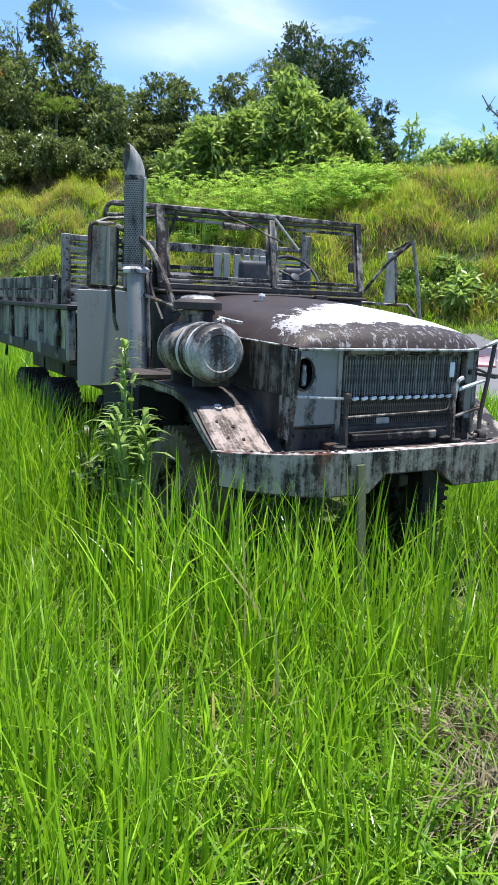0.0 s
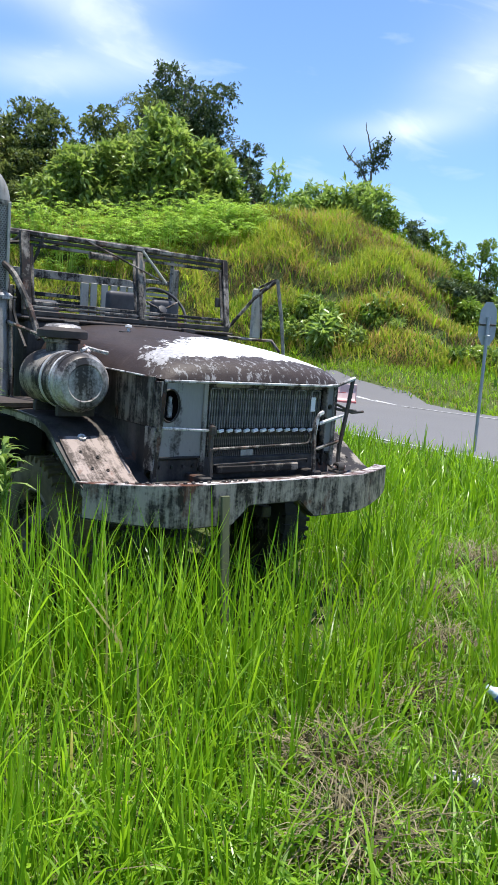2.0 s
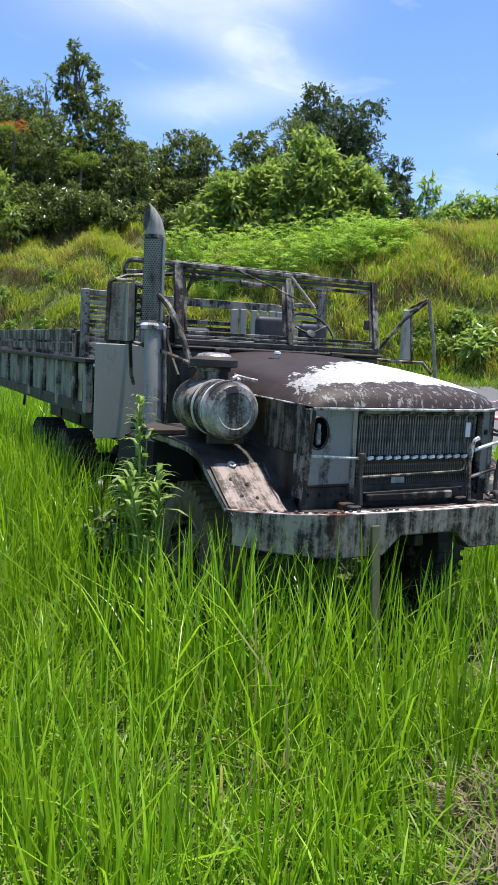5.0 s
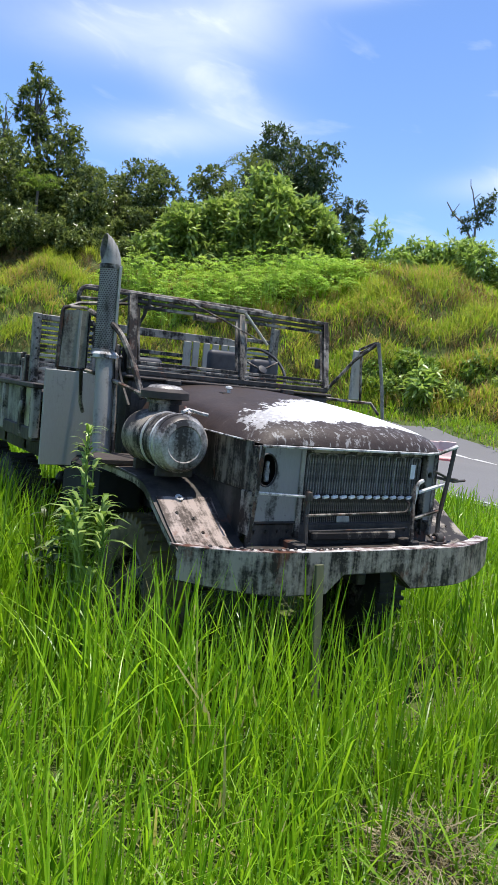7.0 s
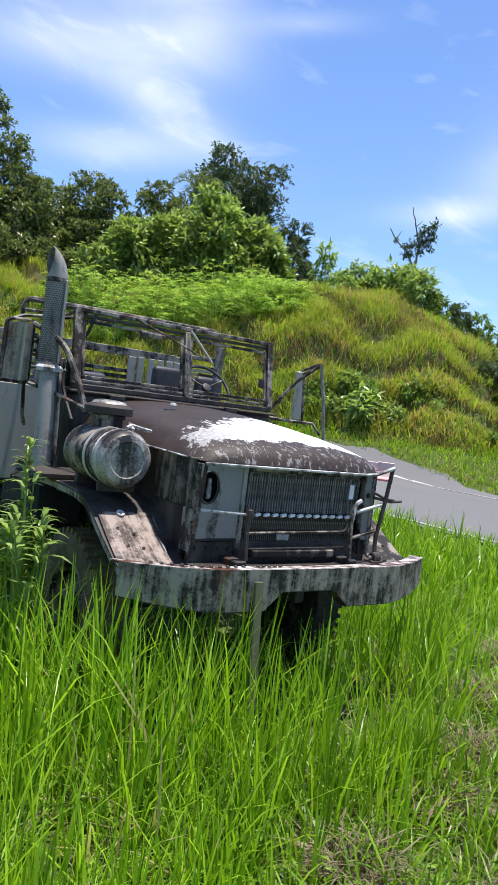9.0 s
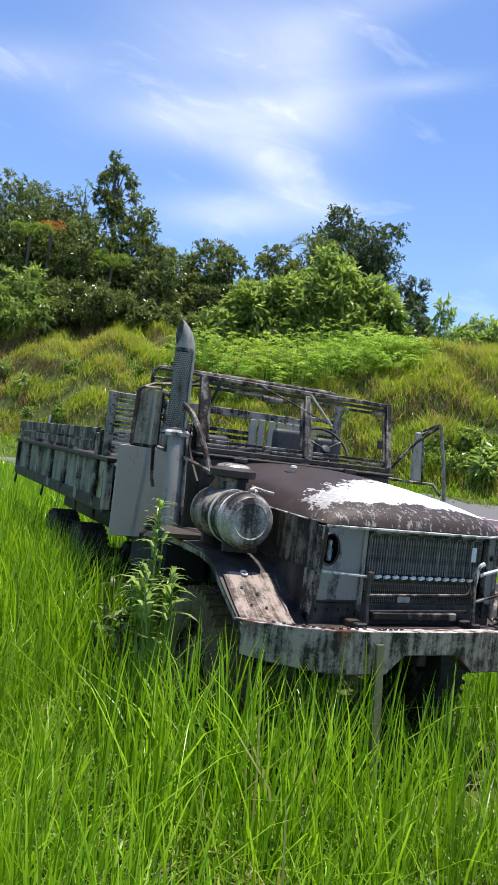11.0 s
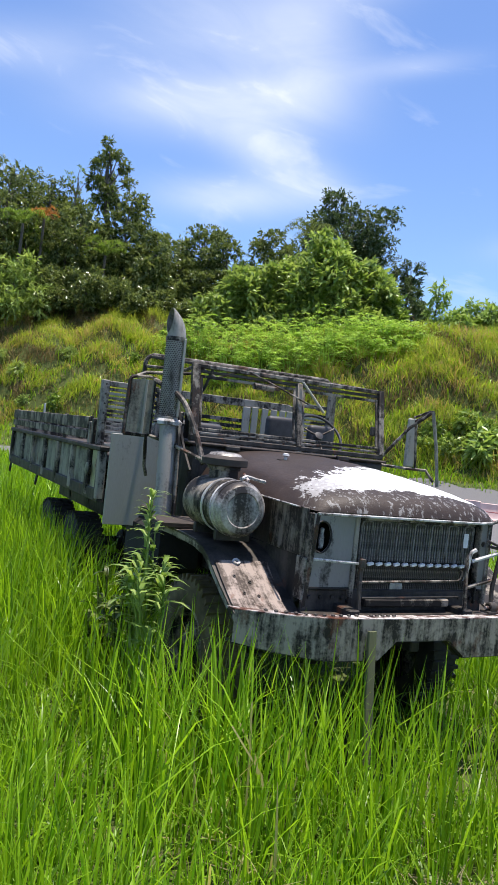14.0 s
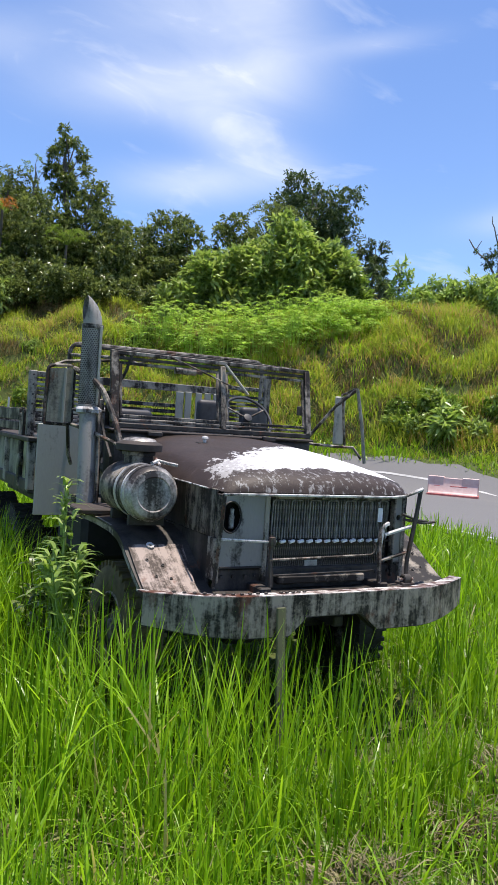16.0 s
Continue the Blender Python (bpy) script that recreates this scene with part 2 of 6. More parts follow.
STACK_M = weathered("dull_grey_stack", (0.285, 0.272, 0.245), mould=(0.050, 0.042, 0.034), low=0.50, high=0.64, streak=8)
TIN = weathered("oxidised_tin", (0.50, 0.47, 0.43), mould=(0.040, 0.033, 0.028), low=0.43, high=0.57, streak=6.0, rough=0.42, metal=0.2)
WOODY = weathered("peeling_paint_plate", (0.285, 0.228, 0.195), mould=(0.040, 0.026, 0.019), low=0.45, high=0.57, streak=26, rust=0.02, blot_scale=9, along=(1, 0.10, 0.10))
WOODY_DARK = weathered("streaked_brown_plate", (0.20, 0.175, 0.140), mould=(0.018, 0.013, 0.010), low=0.44, high=0.56, streak=24, rust=0.02, blot_scale=6)
BROWN = simple("brown_crust", (0.022, 0.016, 0.013), (0.065, 0.05, 0.042), 12, 0.8, bump=0.4)
HOOD_M = hood_paint()
RUBBER = simple("old_rubber", (0.055, 0.044, 0.024), (0.215, 0.170, 0.088), 12, 0.85, bump=0.3)
# darker copy of the tyre rubber, with the shade under the truck in its colour
SHADED_RUBBER = simple("shaded_rubber", (0.014, 0.013, 0.012), (0.050, 0.044, 0.034), 12, 0.85, bump=0.3)
SEAT_M = simple("worn_black_vinyl", (0.014, 0.014, 0.016), (0.04, 0.04, 0.045), 22, 0.55)
GREENISH = weathered("green_grey_panel", (0.255, 0.252, 0.200), mould=(0.024, 0.024, 0.019), low=0.46, high=0.60, streak=6.0, rust=0.02)
YELLOWISH = weathered("yellowed_panel", (0.36, 0.36, 0.20), mould=(0.05, 0.04, 0.03), low=0.50, high=0.70, streak=6.0, rust=0.12)
SIGN_BACK = simple("galvanised_sheet", (0.26, 0.28, 0.30), (0.36, 0.38, 0.40), 5, 0.45, 0.5)
SIGN_WHITE = simple("white_sign_face", (0.70, 0.70, 0.70), (0.80, 0.80, 0.80), 8, 0.5, bump=0.02)
SIGN_RED = simple("red_sign_rim", (0.42, 0.02, 0.02), (0.55, 0.04, 0.035), 8, 0.5, bump=0.02)
SIGN_BLACK = simple("black_letters", (0.01, 0.01, 0.01), (0.02, 0.02, 0.02), 8, 0.6, bump=0.02)
BARRIER_R = simple("faded_red_plastic", (0.50, 0.07, 0.06), (0.62, 0.20, 0.17), 6, 0.55, bump=0.05)
BARRIER_W = simple("faded_pink_plastic", (0.50, 0.30, 0.27), (0.66, 0.50, 0.46), 6, 0.55, bump=0.05)
STAKE_M = simple("mossy_stake_wood", (0.060, 0.066, 0.030), (0.135, 0.140, 0.065), 25, 0.85, stretch=(1, 1, 0.1))
PLASTIC = simple("clear_blue_plastic", (0.62, 0.70, 0.78), (0.75, 0.82, 0.88), 20, 0.2, bump=0.1)
BLUE_CAP = simple("blue_label", (0.03, 0.10, 0.55), (0.06, 0.16, 0.65), 20, 0.35, bump=0.05)
STONE = simple("pale_stone", (0.34, 0.33, 0.31), (0.55, 0.54, 0.52), 20, 0.9, bump=0.5)
PAINT_LINE = simple("worn_road_paint", (0.30, 0.30, 0.29), (0.48, 0.48, 0.46), 5, 0.85)
BARK = simple("grey_brown_bark", (0.055, 0.045, 0.036), (0.16, 0.14, 0.12), 9, 0.9, bump=0.6, stretch=(1, 1, 0.2))
PALE_BARK = simple("pale_dead_bark", (0.11, 0.10, 0.09), (0.24, 0.22, 0.20), 9, 0.9, bump=0.5, stretch=(1, 1, 0.2))
GROUND = ground_mat()
ASPHALT = road_mat()
BLADE = foliage("fresh_grass", (0.080, 0.190, 0.006), (0.390, 0.640, 0.030), 0.32, 0.48, (0.42, 0.38, 0.16), -0.18, 2.5)
BLADE_SHORT = foliage("short_grass", (0.070, 0.170, 0.008), (0.320, 0.540, 0.034), 0.42, 0.42, (0.36, 0.32, 0.15), -0.05, 2.0)
STRAW = foliage("dead_straw", (0.10, 0.080, 0.040), (0.36, 0.31, 0.17), 0.7, 0.2)
HILL_GRASS = foliage("hillside_grass", (0.185, 0.265, 0.022), (0.500, 0.560, 0.090), 0.6, 0.45, (0.42, 0.30, 0.13), 0.17, 7.0, 0.22)
FOOT_GRASS = foliage("roadside_grass", (0.130, 0.240, 0.016), (0.380, 0.520, 0.055), 0.5, 0.45, (0.36, 0.28, 0.11), 0.02, 5.0)
HILL_DRY = foliage("dead_hill_grass", (0.115, 0.080, 0.036), (0.340, 0.255, 0.120), 0.75, 0.25, space=6.0)
LEAF_BRIGHT = foliage("pale_green_long_leaves", (0.130, 0.235, 0.040), (0.470, 0.600, 0.200), 0.30, 0.42, space=5.0)
FERN_M = foliage("bright_fern", (0.200, 0.370, 0.045), (0.560, 0.740, 0.190), 0.45, 0.45, space=5.0)
LEAF_DARK = foliage("dark_leaves", (0.032, 0.062, 0.015), (0.260, 0.315, 0.115), 0.25, 0.34, space=5.0)
LEAF_BLUE = foliage("dull_blue_green_leaves", (0.030, 0.062, 0.022), (0.150, 0.205, 0.090), 0.32, 0.30, space=5.0)
LEAF_MID = foliage("mid_green_leaves", (0.060, 0.125, 0.016), (0.270, 0.390, 0.080), 0.26, 0.40, space=5.0)
LEAF_LIGHT = foliage("light_green_leaves", (0.100, 0.185, 0.032), (0.430, 0.540, 0.175), 0.28, 0.42, space=5.0)
SOIL = simple("dark_damp_soil", (0.020, 0.014, 0.010), (0.075, 0.055, 0.040), 18, 0.95, bump=0.8)
DRY_LEAF = foliage("dry_orange_leaves", (0.35, 0.12, 0.03), (0.55, 0.26, 0.07), 0.6, 0.35)

# ---- terrain ----
C0 = (-3.0, -3.5)
AZ_T = [-180, -60, -25, 0, 7, 12, 18, 22, 26, 32, 39, 42, 44.5, 47.5, 50, 51, 52.3, 54, 57, 62, 75, 110, 180]
CREST = [0, 0.5, 5.0, 6.5, 6.9, 7.7, 7.7, 7.2, 7.4, 8.2, 8.9, 8.8, 8.6, 7.9, 6.4, 5.8, 4.3, 3.2, 2.6, 2.0, 1.0, 0, 0]
BASE_R = [60, 60, 56, 50, 47, 45, 43, 41, 39, 36, 33, 32, 31.5, 31, 31, 31, 31, 31, 31, 31, 31, 40, 60]


def smooth(e0, e1, v):
    u = np.clip((v - e0) / (e1 - e0), 0, 1)
    return u * u * (3 - 2 * u)


def bumps(x, y):
    return (np.sin(x * 0.61 + 1.3 * np.sin(y * 0.37)) * np.sin(y * 0.53 + 0.7) * 0.5
            + np.sin(x * 1.37 + y * 0.9) * np.sin(y * 1.7 - x * 0.4) * 0.3
            + np.sin(x * 0.17 + 2.0) * np.sin(y * 0.21) * 0.8)


ROAD = [(13.6, -120, 5.2), (13.6, -10, 5.2), (13.6, 10, 5.2), (13.0, 18, 5.0), (11.0, 25, 4.4), (7.5, 30.5, 3.9), (2.5, 35, 3.7), (-5.0, 39.5, 3.6),
        (-20.0, 44, 3.6), (-70.0, 52, 3.6)]


def road_gap(x, y):
    """Distance from the road's middle line."""
    best = np.full(np.shape(x), 1e9)
    for (ax, ay, _), (bx, by, _) in zip(ROAD, ROAD[1:]):
        vx, vy = bx - ax, by - ay
        u = np.clip(((x - ax) * vx + (y - ay) * vy) / (vx * vx + vy * vy), 0, 1)
        best = np.minimum(best, np.hypot(x - ax - u * vx, y - ay - u * vy))
    return best


def ledge(x, y, u):
    """Worn ledges across the slope: a step up, then a flatter tread."""
    ph = u * 4.4 + 0.55 * np.sin(x * 0.33 + 0.8) + 0.45 * np.sin(y * 0.41 + x * 0.21) + 0.25 * np.sin(x * 1.1 - y * 0.7)
    return 0.24 * np.sin(2 * math.pi * ph) + 0.12 * np.sin(2 * math.pi * ph * 2 + 0.6)


def height(x, y):
    """Height of the ground: a flat verge and road, then the hill."""
    x, y = np.asarray(x, float), np.asarray(y, float)
    dx, dy = x - C0[0], y - C0[1]
    r = np.hypot(dx, dy)
    az = np.degrees(np.arctan2(dx, dy))
    rb = np.interp(az, AZ_T, BASE_R)
    top = np.interp(az, AZ_T, CREST)
    rc = rb + 13
    zb = 1.75 - rb * 0.0165
    zb = np.where((az > -40) & (az < 90), zb, 0.2)
    zc = np.maximum(1.8 + rc * np.tan(np.radians(top)), zb + 0.1)
    lo = zb * smooth(rb - 4.5, rb, r)
    u = np.clip((r - rb) / (rc - rb), 0, 1)
    prof = np.sin(u * math.pi / 2) ** 0.9
    hill = lo + (zc - zb) * prof
    back = np.clip(r - rc, 0, None)
    hill = hill + (back * 0.02) * np.exp(-back / 60) - (hill - 0.2) * smooth(60, 300, back)
    hill = hill + ledge(x, y, u) * smooth(0.02, 0.12, u) * (1 - smooth(0.80, 0.98, u)) * (back <= 0)
    amp = 0.02 + 0.10 * smooth(24, 34, r) + 0.35 * smooth(rb, rb + 6, r)
    amp = np.where(r > 300, 0.0, amp) * smooth(5.0, 8.0, road_gap(x, y))
    return hill + bumps(x, y) * amp * (1 - smooth(150, 300, r)) - 0.05



# ---- shape helpers ----
def part(name, bm, material, parent=None, label="", flat=False):
    """One bmesh as one mesh object, under a thing or a part."""
    bmesh.ops.recalc_face_normals(bm, faces=bm.faces)
    me = bpy.data.meshes.new(name)
    bm.to_mesh(me)
    bm.free()
    me.materials.append(material)
    if not flat:
        for poly in me.polygons:
            poly.use_smooth = True
        me.set_sharp_from_angle(angle=radians(35))
    ob = new(name, me)
    if parent is not None:
        ob.parent = parent
    if label:
        ob["label"] = label
    return ob


def thing(name, label, category, place=None, group="", kind=""):
    ob = new(name)
    ob.empty_display_size = 0.2
    if place is not None:
        ob.matrix_world = place
    return tagged(ob, label, category, group, kind)


def add_box(bm, x0, x1, y0, y1, z0, z1, bevel=0.006, m=None, rounds=1):
    mat = Matrix.Translation(((x0 + x1) / 2, (y0 + y1) / 2, (z0 + z1) / 2)) @ Matrix.Diagonal((x1 - x0, y1 - y0, z1 - z0, 1))
    if m is not None:
        mat = m @ mat
    vs = bmesh.ops.create_cube(bm, size=1, matrix=mat)["verts"]
    if bevel:
        es = list({e for v in vs for e in v.link_edges})
        bmesh.ops.bevel(bm, geom=es, offset=bevel, segments=rounds, affect="EDGES", profile=0.5)
    return bm


def box(*a, **k):
    return add_box(bmesh.new(), *a, **k)


def add_tube(bm, pts, r, seg=8, caps=True):
    """A round tube along points; r is one radius or one for each point."""
    pts = [Vector(p) for p in pts]
    rr = r if isinstance(r, (list, tuple)) else [r] * len(pts)
    rings, side = [], None
    for i, p in enumerate(pts):
        d = (pts[min(i + 1, len(pts) - 1)] - pts[max(i - 1, 0)]).normalized()
        if side is None:
            side = d.orthogonal().normalized()
        side = (side - d * side.dot(d)).normalized()
        up = d.cross(side)
        rings.append([bm.verts.new(p + (side * math.cos(a) + up * math.sin(a)) * rr[i]) for a in (2 * math.pi * k / seg for k in range(seg))])
    for a, b in zip(rings, rings[1:]):
        for k in range(seg):
            bm.faces.new((a[k], a[(k + 1) % seg], b[(k + 1) % seg], b[k]))
    if caps:
        bm.faces.new(rings[0][::-1])
        bm.faces.new(rings[-1])
    return bm


def tube(pts, r, seg=8, caps=True):
    return add_tube(bmesh.new(), pts, r, seg, caps)


def arc(points, n=4, radius=0.06):
    """The corners of a polyline rounded off."""
    pts = [Vector(p) for p in points]
    out = [pts[0]]
    for a, b, c in zip(pts, pts[1:], pts[2:]):
        p, q = b + (a - b).normalized() * min(radius, (a - b).length / 2), b + (c - b).normalized() * min(radius, (c - b).length / 2)
        out += [(p * (1 - u) ** 2 + b * 2 * u * (1 - u) + q * u * u) for u in (k / n for k in range(n + 1))]
    return out + [pts[-1]]


def add_lathe(bm, profile, m, seg=24):
    """A profile of (radius, height) turned round z, then set by m."""
    rings = []
    for r, z in profile:
        if r < 1e-4:
            rings.append([bm.verts.new(m @ Vector((0, 0, z)))])
        else:
            rings.append([bm.verts.new(m @ Vector((r * math.cos(a), r * math.sin(a), z))) for a in (2 * math.pi * k / seg for k in range(seg))])
    for a, b in zip(rings, rings[1:]):
        for k in range(seg):
            l = (k + 1) % seg
            if len(a) == 1 and len(b) > 1:
                bm.faces.new((a[0], b[k], b[l]))
            elif len(b) == 1 and len(a) > 1:
                bm.faces.new((a[k], a[l], b[0]))
            elif len(a) > 1:
                bm.faces.new((a[k], a[l], b[l], b[k]))
    return bm


def lathe(profile, m, seg=24):
    return add_lathe(bmesh.new(), profile, m, seg)


def sheet(grid, thick, shift=None):
    """A sheet of quads from rows of points, with thickness."""
    bm = bmesh.new()
    top = [[bm.verts.new(p) for p in row] for row in grid]
    for a, b in zip(top, top[1:]):
        for k in range(len(a) - 1):
            bm.faces.new((a[k], a[k + 1], b[k + 1], b[k]))
    bmesh.ops.recalc_face_normals(bm, faces=bm.faces)
    bmesh.ops.solidify(bm, geom=bm.faces[:], thickness=thick)
    return bm


def holed_plate(x0, x1, z0, z1, cx, cz, rx, rz, y, thick, seg=24):
    """An upright plate with an oval hole through it."""
    bm = bmesh.new()
    inner, outer = [], []
    for k in range(seg):
        a = 2 * math.pi * (k + 0.5) / seg
        c, s = math.cos(a), math.sin(a)
        inner.append((cx + rx * c, cz + rz * s))
        f = min(((x1 - cx) if c > 0 else (cx - x0)) / max(abs(c), 1e-6), ((z1 - cz) if s > 0 else (cz - z0)) / max(abs(s), 1e-6))
        outer.append((cx + f * c, cz + f * s))
    for corner in ((x0, z0), (x1, z0), (x1, z1), (x0, z1)):
        k = min(range(seg), key=lambda i: (outer[i][0] - corner[0]) ** 2 + (outer[i][1] - corner[1]) ** 2)
        outer[k] = corner
    rings = [[bm.verts.new((x, yy, z)) for x, z in ring] for ring, yy in ((inner, y), (outer, y), (outer, y + thick), (inner, y + thick))]
    for a, b in zip(rings, rings[1:] + rings[:1]):
        for k in range(seg):
            bm.faces.new((a[k], a[(k + 1) % seg], b[(k + 1) % seg], b[k]))
    return bm


ALONG_X = pose(0, 0, 0, 0, 90, 0)
ALONG_Y = pose(0, 0, 0, 90, 0, 0)     # its +z points to -y


def at(x, y, z, turn=Matrix.Identity(4)):
    return Matrix.Translation((x, y, z)) @ turn


# ---- the truck ----
truck = thing("army_truck", "abandoned grey military cargo truck, mouldy and rusty, in tall grass", "truck")


def build_bumper(truck):
    xs = sorted({-1.19, 1.19, -0.36, -0.24, 0.15, 0.28, *[round(-1.12 + 0.08 * k, 3) for k in range(29)]})

    def plan(x):
        u = abs(x) / 1.19
        return 0.03 + 0.05 * u ** 2 + 0.20 * max(0, u - 0.55) ** 1.5 / 0.45 ** 1.5

    def bottom(x):
        return 0.712 + 0.055 * max(0, (abs(x) - 0.62) / 0.57) ** 1.5 + 0.108 * float(np.interp(x, [-0.36, -0.24, 0.15, 0.28], [0, 1, 1, 0]))

    rows = [[(x, plan(x), bottom(x) + (0.95 - bottom(x)) * k / 4) for x in xs] for k in range(5)]
    bumper = part("bumper", sheet(rows, 0.014), BUMPER_M, truck, "grey steel bumper with black mould runs")
    rows = [[(x * (1 - 0.0 * k), plan(x) + 0.002 + 0.11 * k / 2, 0.953 - 0.004 * k) for x in xs] for k in range(3)]
    part("top_flange", sheet(rows, 0.012), RIM_RUST, bumper, "pale flange rusting through")
    rows = [[(x, plan(x) + 0.012 + 0.08 * k / 2, bottom(x) + 0.002) for x in xs] for k in range(3)]
    part("bottom_flange", sheet(rows, 0.01), BLACK, bumper)
    me = None
    for k in range(16):
        x = -1.02 + k * 0.052 if k < 11 else -0.40 + (k - 11) * 0.04
        y = plan(x) + 0.055
        if me is None:
            o = part("rivet", lathe([(0.013, 0), (0.012, 0.006), (0.006, 0.010), (0, 0.011)], at(0, 0, 0), 8), BLACK, bumper)
            me = o.data
        else:
            o = new("rivet", me)
            o.parent = bumper
        o.location = (x, y, 0.9545)
    # shackles and brackets on the bumper
    for x in (0.58,):
        hook = part("tow_shackle", lathe([(0.025, -0.03), (0.034, -0.025), (0.034, 0.025), (0.025, 0.03)], at(x, 0.15, 0.99, ALONG_X), 12), BLACK, bumper)
        part("pin", tube([(x - 0.055, 0.15, 0.99), (x + 0.055, 0.15, 0.99)], 0.011, 8), RIM_RUST, hook)
        part("bracket", box(x - 0.05, x + 0.05, 0.115, 0.20, 0.955, 0.972, 0.004), BLACK, hook)


def build_nose(truck):
    shell = part("nose_shell", box(-0.705, 0.70, 0.46, 0.60, 0.94, 1.50, 0.02), DARK, truck, "radiator support, coloured near black for the shade behind the grille")
    # headlight panels on both sides of the grille
    for x0, x1, cx in ((-0.705, -0.375, -0.625), (0.615, 0.70, 0.657)):
        pan = part("headlight_panel", holed_plate(x0, x1, 1.055, 1.505, cx, 1.365, 0.066 if cx < 0 else 0.02, 0.094 if cx < 0 else 0.02, 0.360, 0.012), GREY_BLUE, truck, "blue-grey sheet with an empty headlight hole")
        if cx < 0:
            part("rim", tube([(cx + 0.067 * math.cos(a), 0.357, 1.365 + 0.095 * math.sin(a)) for a in np.linspace(0, 2 * math.pi, 25)], 0.006, 6), BLACK, pan)
        if cx < 0:
            part("bulb_holder", lathe([(0.0, -0.07), (0.016, -0.068), (0.018, 0.0), (0.012, 0.02), (0.014, 0.05), (0.0, 0.06)], at(cx + 0.025, 0.402, 1.36), 10), PALE_BAR, pan)
        part("edge_fold", box(x0 - 0.004, x0 + 0.014, 0.350, 0.40, 0.965, 1.505, 0.004), GREY_DARK, pan)
        part("lower_edge", box(x0 + 0.02, x1, 0.352, 0.362, 1.050, 1.064, 0.002), DARK, pan)
        part("inner_edge", box(x1 - 0.02, x1 + 0.012, 0.348, 0.40, 0.965, 1.505, 0.004), GREY, pan)
    part("splash_pan", box(-0.72, 0.72, 0.10, 0.372, 0.905, 0.917, 0.003), BLACK, truck, "dark pan behind the bumper")
    part("lower_apron", box(-0.70, 0.70, 0.375, 0.42, 0.90, 1.045, 0.006), BLACK, truck, "black stained apron")
    for x in (-0.66, -0.58, -0.50, -0.43, 0.50, 0.60):
        part("bolt", lathe([(0.012, 0), (0.012, 0.012), (0.0, 0.014)], at(x, 0.374, 1.0, ALONG_Y), 6), BLACK, truck)
    # grille: back plate with the gaps' shade in its colour, thin slats, hooped bars
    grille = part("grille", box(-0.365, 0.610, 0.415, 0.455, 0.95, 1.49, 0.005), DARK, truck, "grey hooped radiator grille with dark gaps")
    slat = None
    for k in range(48):
        x = -0.355 + k * 0.0200
        if slat is None:
            slat = part("thin_slat", box(-0.0046, 0.0046, -0.006, 0.006, 1.225, 1.475, 0), SLAT_M, grille)
            o = slat
        else:
            o = new("thin_slat", slat.data)
            o.parent = grille
        o.location = (x, 0.405, 0.0)
    core = None
    for k in range(63):
        if core is None:
            o = part("core_fin", box(-0.0030, 0.0030, -0.004, 0.004, 1.005, 1.195, 0), GREY_DARK, grille)
            core = o.data
        else:
            o = new("core_fin", core)
            o.parent = grille
        o.location = (-0.355 + k * 0.0152, 0.408, 0.0)
    hoop = None
    for k in range(7):
        x = -0.287 + k * 0.137
        if hoop is None:
            path = arc([(-0.045, 0, 1.215), (-0.038, 0, 1.472), (0.042, 0, 1.472), (0.036, 0, 1.215)], 4, 0.02)
            o = part("hooped_bar", tube(path, 0.0052, 6), SLAT_M, grille)
            hoop = o.data
        else:
            o = new("hooped_bar", hoop)
            o.parent = grille
        o.location = (x, 0.378, 0)
    # sunlit feet of the bars, their shine put into a white colour
    dash = None
    for k in range(13):
        if dash is None:
            o = part("bar_foot", box(-0.020, 0.020, -0.012, 0.012, -0.009, 0.009, 0.003), SIGN_WHITE, grille, "end piece of the bars, coloured white for its shine")
            dash = o.data
        else:
            o = new("bar_foot", dash)
            o.parent = grille
        o.location = (-0.325 + k * 0.067, 0.350, 1.214)
        o.rotation_euler = (0, radians(-14), 0)
    part("cross_rail", box(-0.365, 0.610, 0.375, 0.395, 1.198, 1.212, 0.003), BLACK, grille)
    part("maker_plate", box(-0.055, 0.045, 0.396, 0.402, 1.045, 1.085, 0.003), GREY_CLEAN, grille)
    part("white_tag", box(0.475, 0.515, 0.352, 0.358, 1.335, 1.43, 0.002), SIGN_WHITE, grille)
    part("top_rail", box(-0.375, 0.615, 0.37, 0.42, 1.478, 1.502, 0.004), GREY_DARK, grille)
    part("front_beam", box(-0.30, 0.36, 0.30, 0.36, 0.955, 1.005, 0.008), GREY_DARK, truck, "grey channel beam")
    # brush guard of thin bars
    guard = part("brush_guard", box(-0.745, 0.50, 0.225, 0.245, 1.508, 1.524, 0.004), PALE_BAR, truck, "bent pale steel brush guard")
    part("guard_end", tube([(0.50, 0.235, 1.516), (0.60, 0.235, 1.525), (0.735, 0.225, 1.575)], [0.010, 0.012, 0.014], 6), PALE_BAR, guard)
    part("guard_post", tube([(0.725, 0.23, 1.575), (0.70, 0.23, 1.40), (0.645, 0.23, 1.10), (0.62, 0.20, 0.96)], 0.016, 6), BLACK, guard)
    part("guard_post", tube([(-0.735, 0.24, 1.515), (-0.745, 0.25, 1.25), (-0.765, 0.26, 0.96)], 0.012, 6), TUBE, guard)
    part("guard_post", tube([(0.42, 0.24, 1.31), (0.40, 0.22, 1.22), (0.40, 0.20, 0.96)], 0.016, 6), TUBE, guard)
    part("guard_post", tube([(-0.395, 0.25, 1.27), (-0.40, 0.24, 1.10), (-0.40, 0.22, 0.96)], 0.014, 6), BLACK, guard)
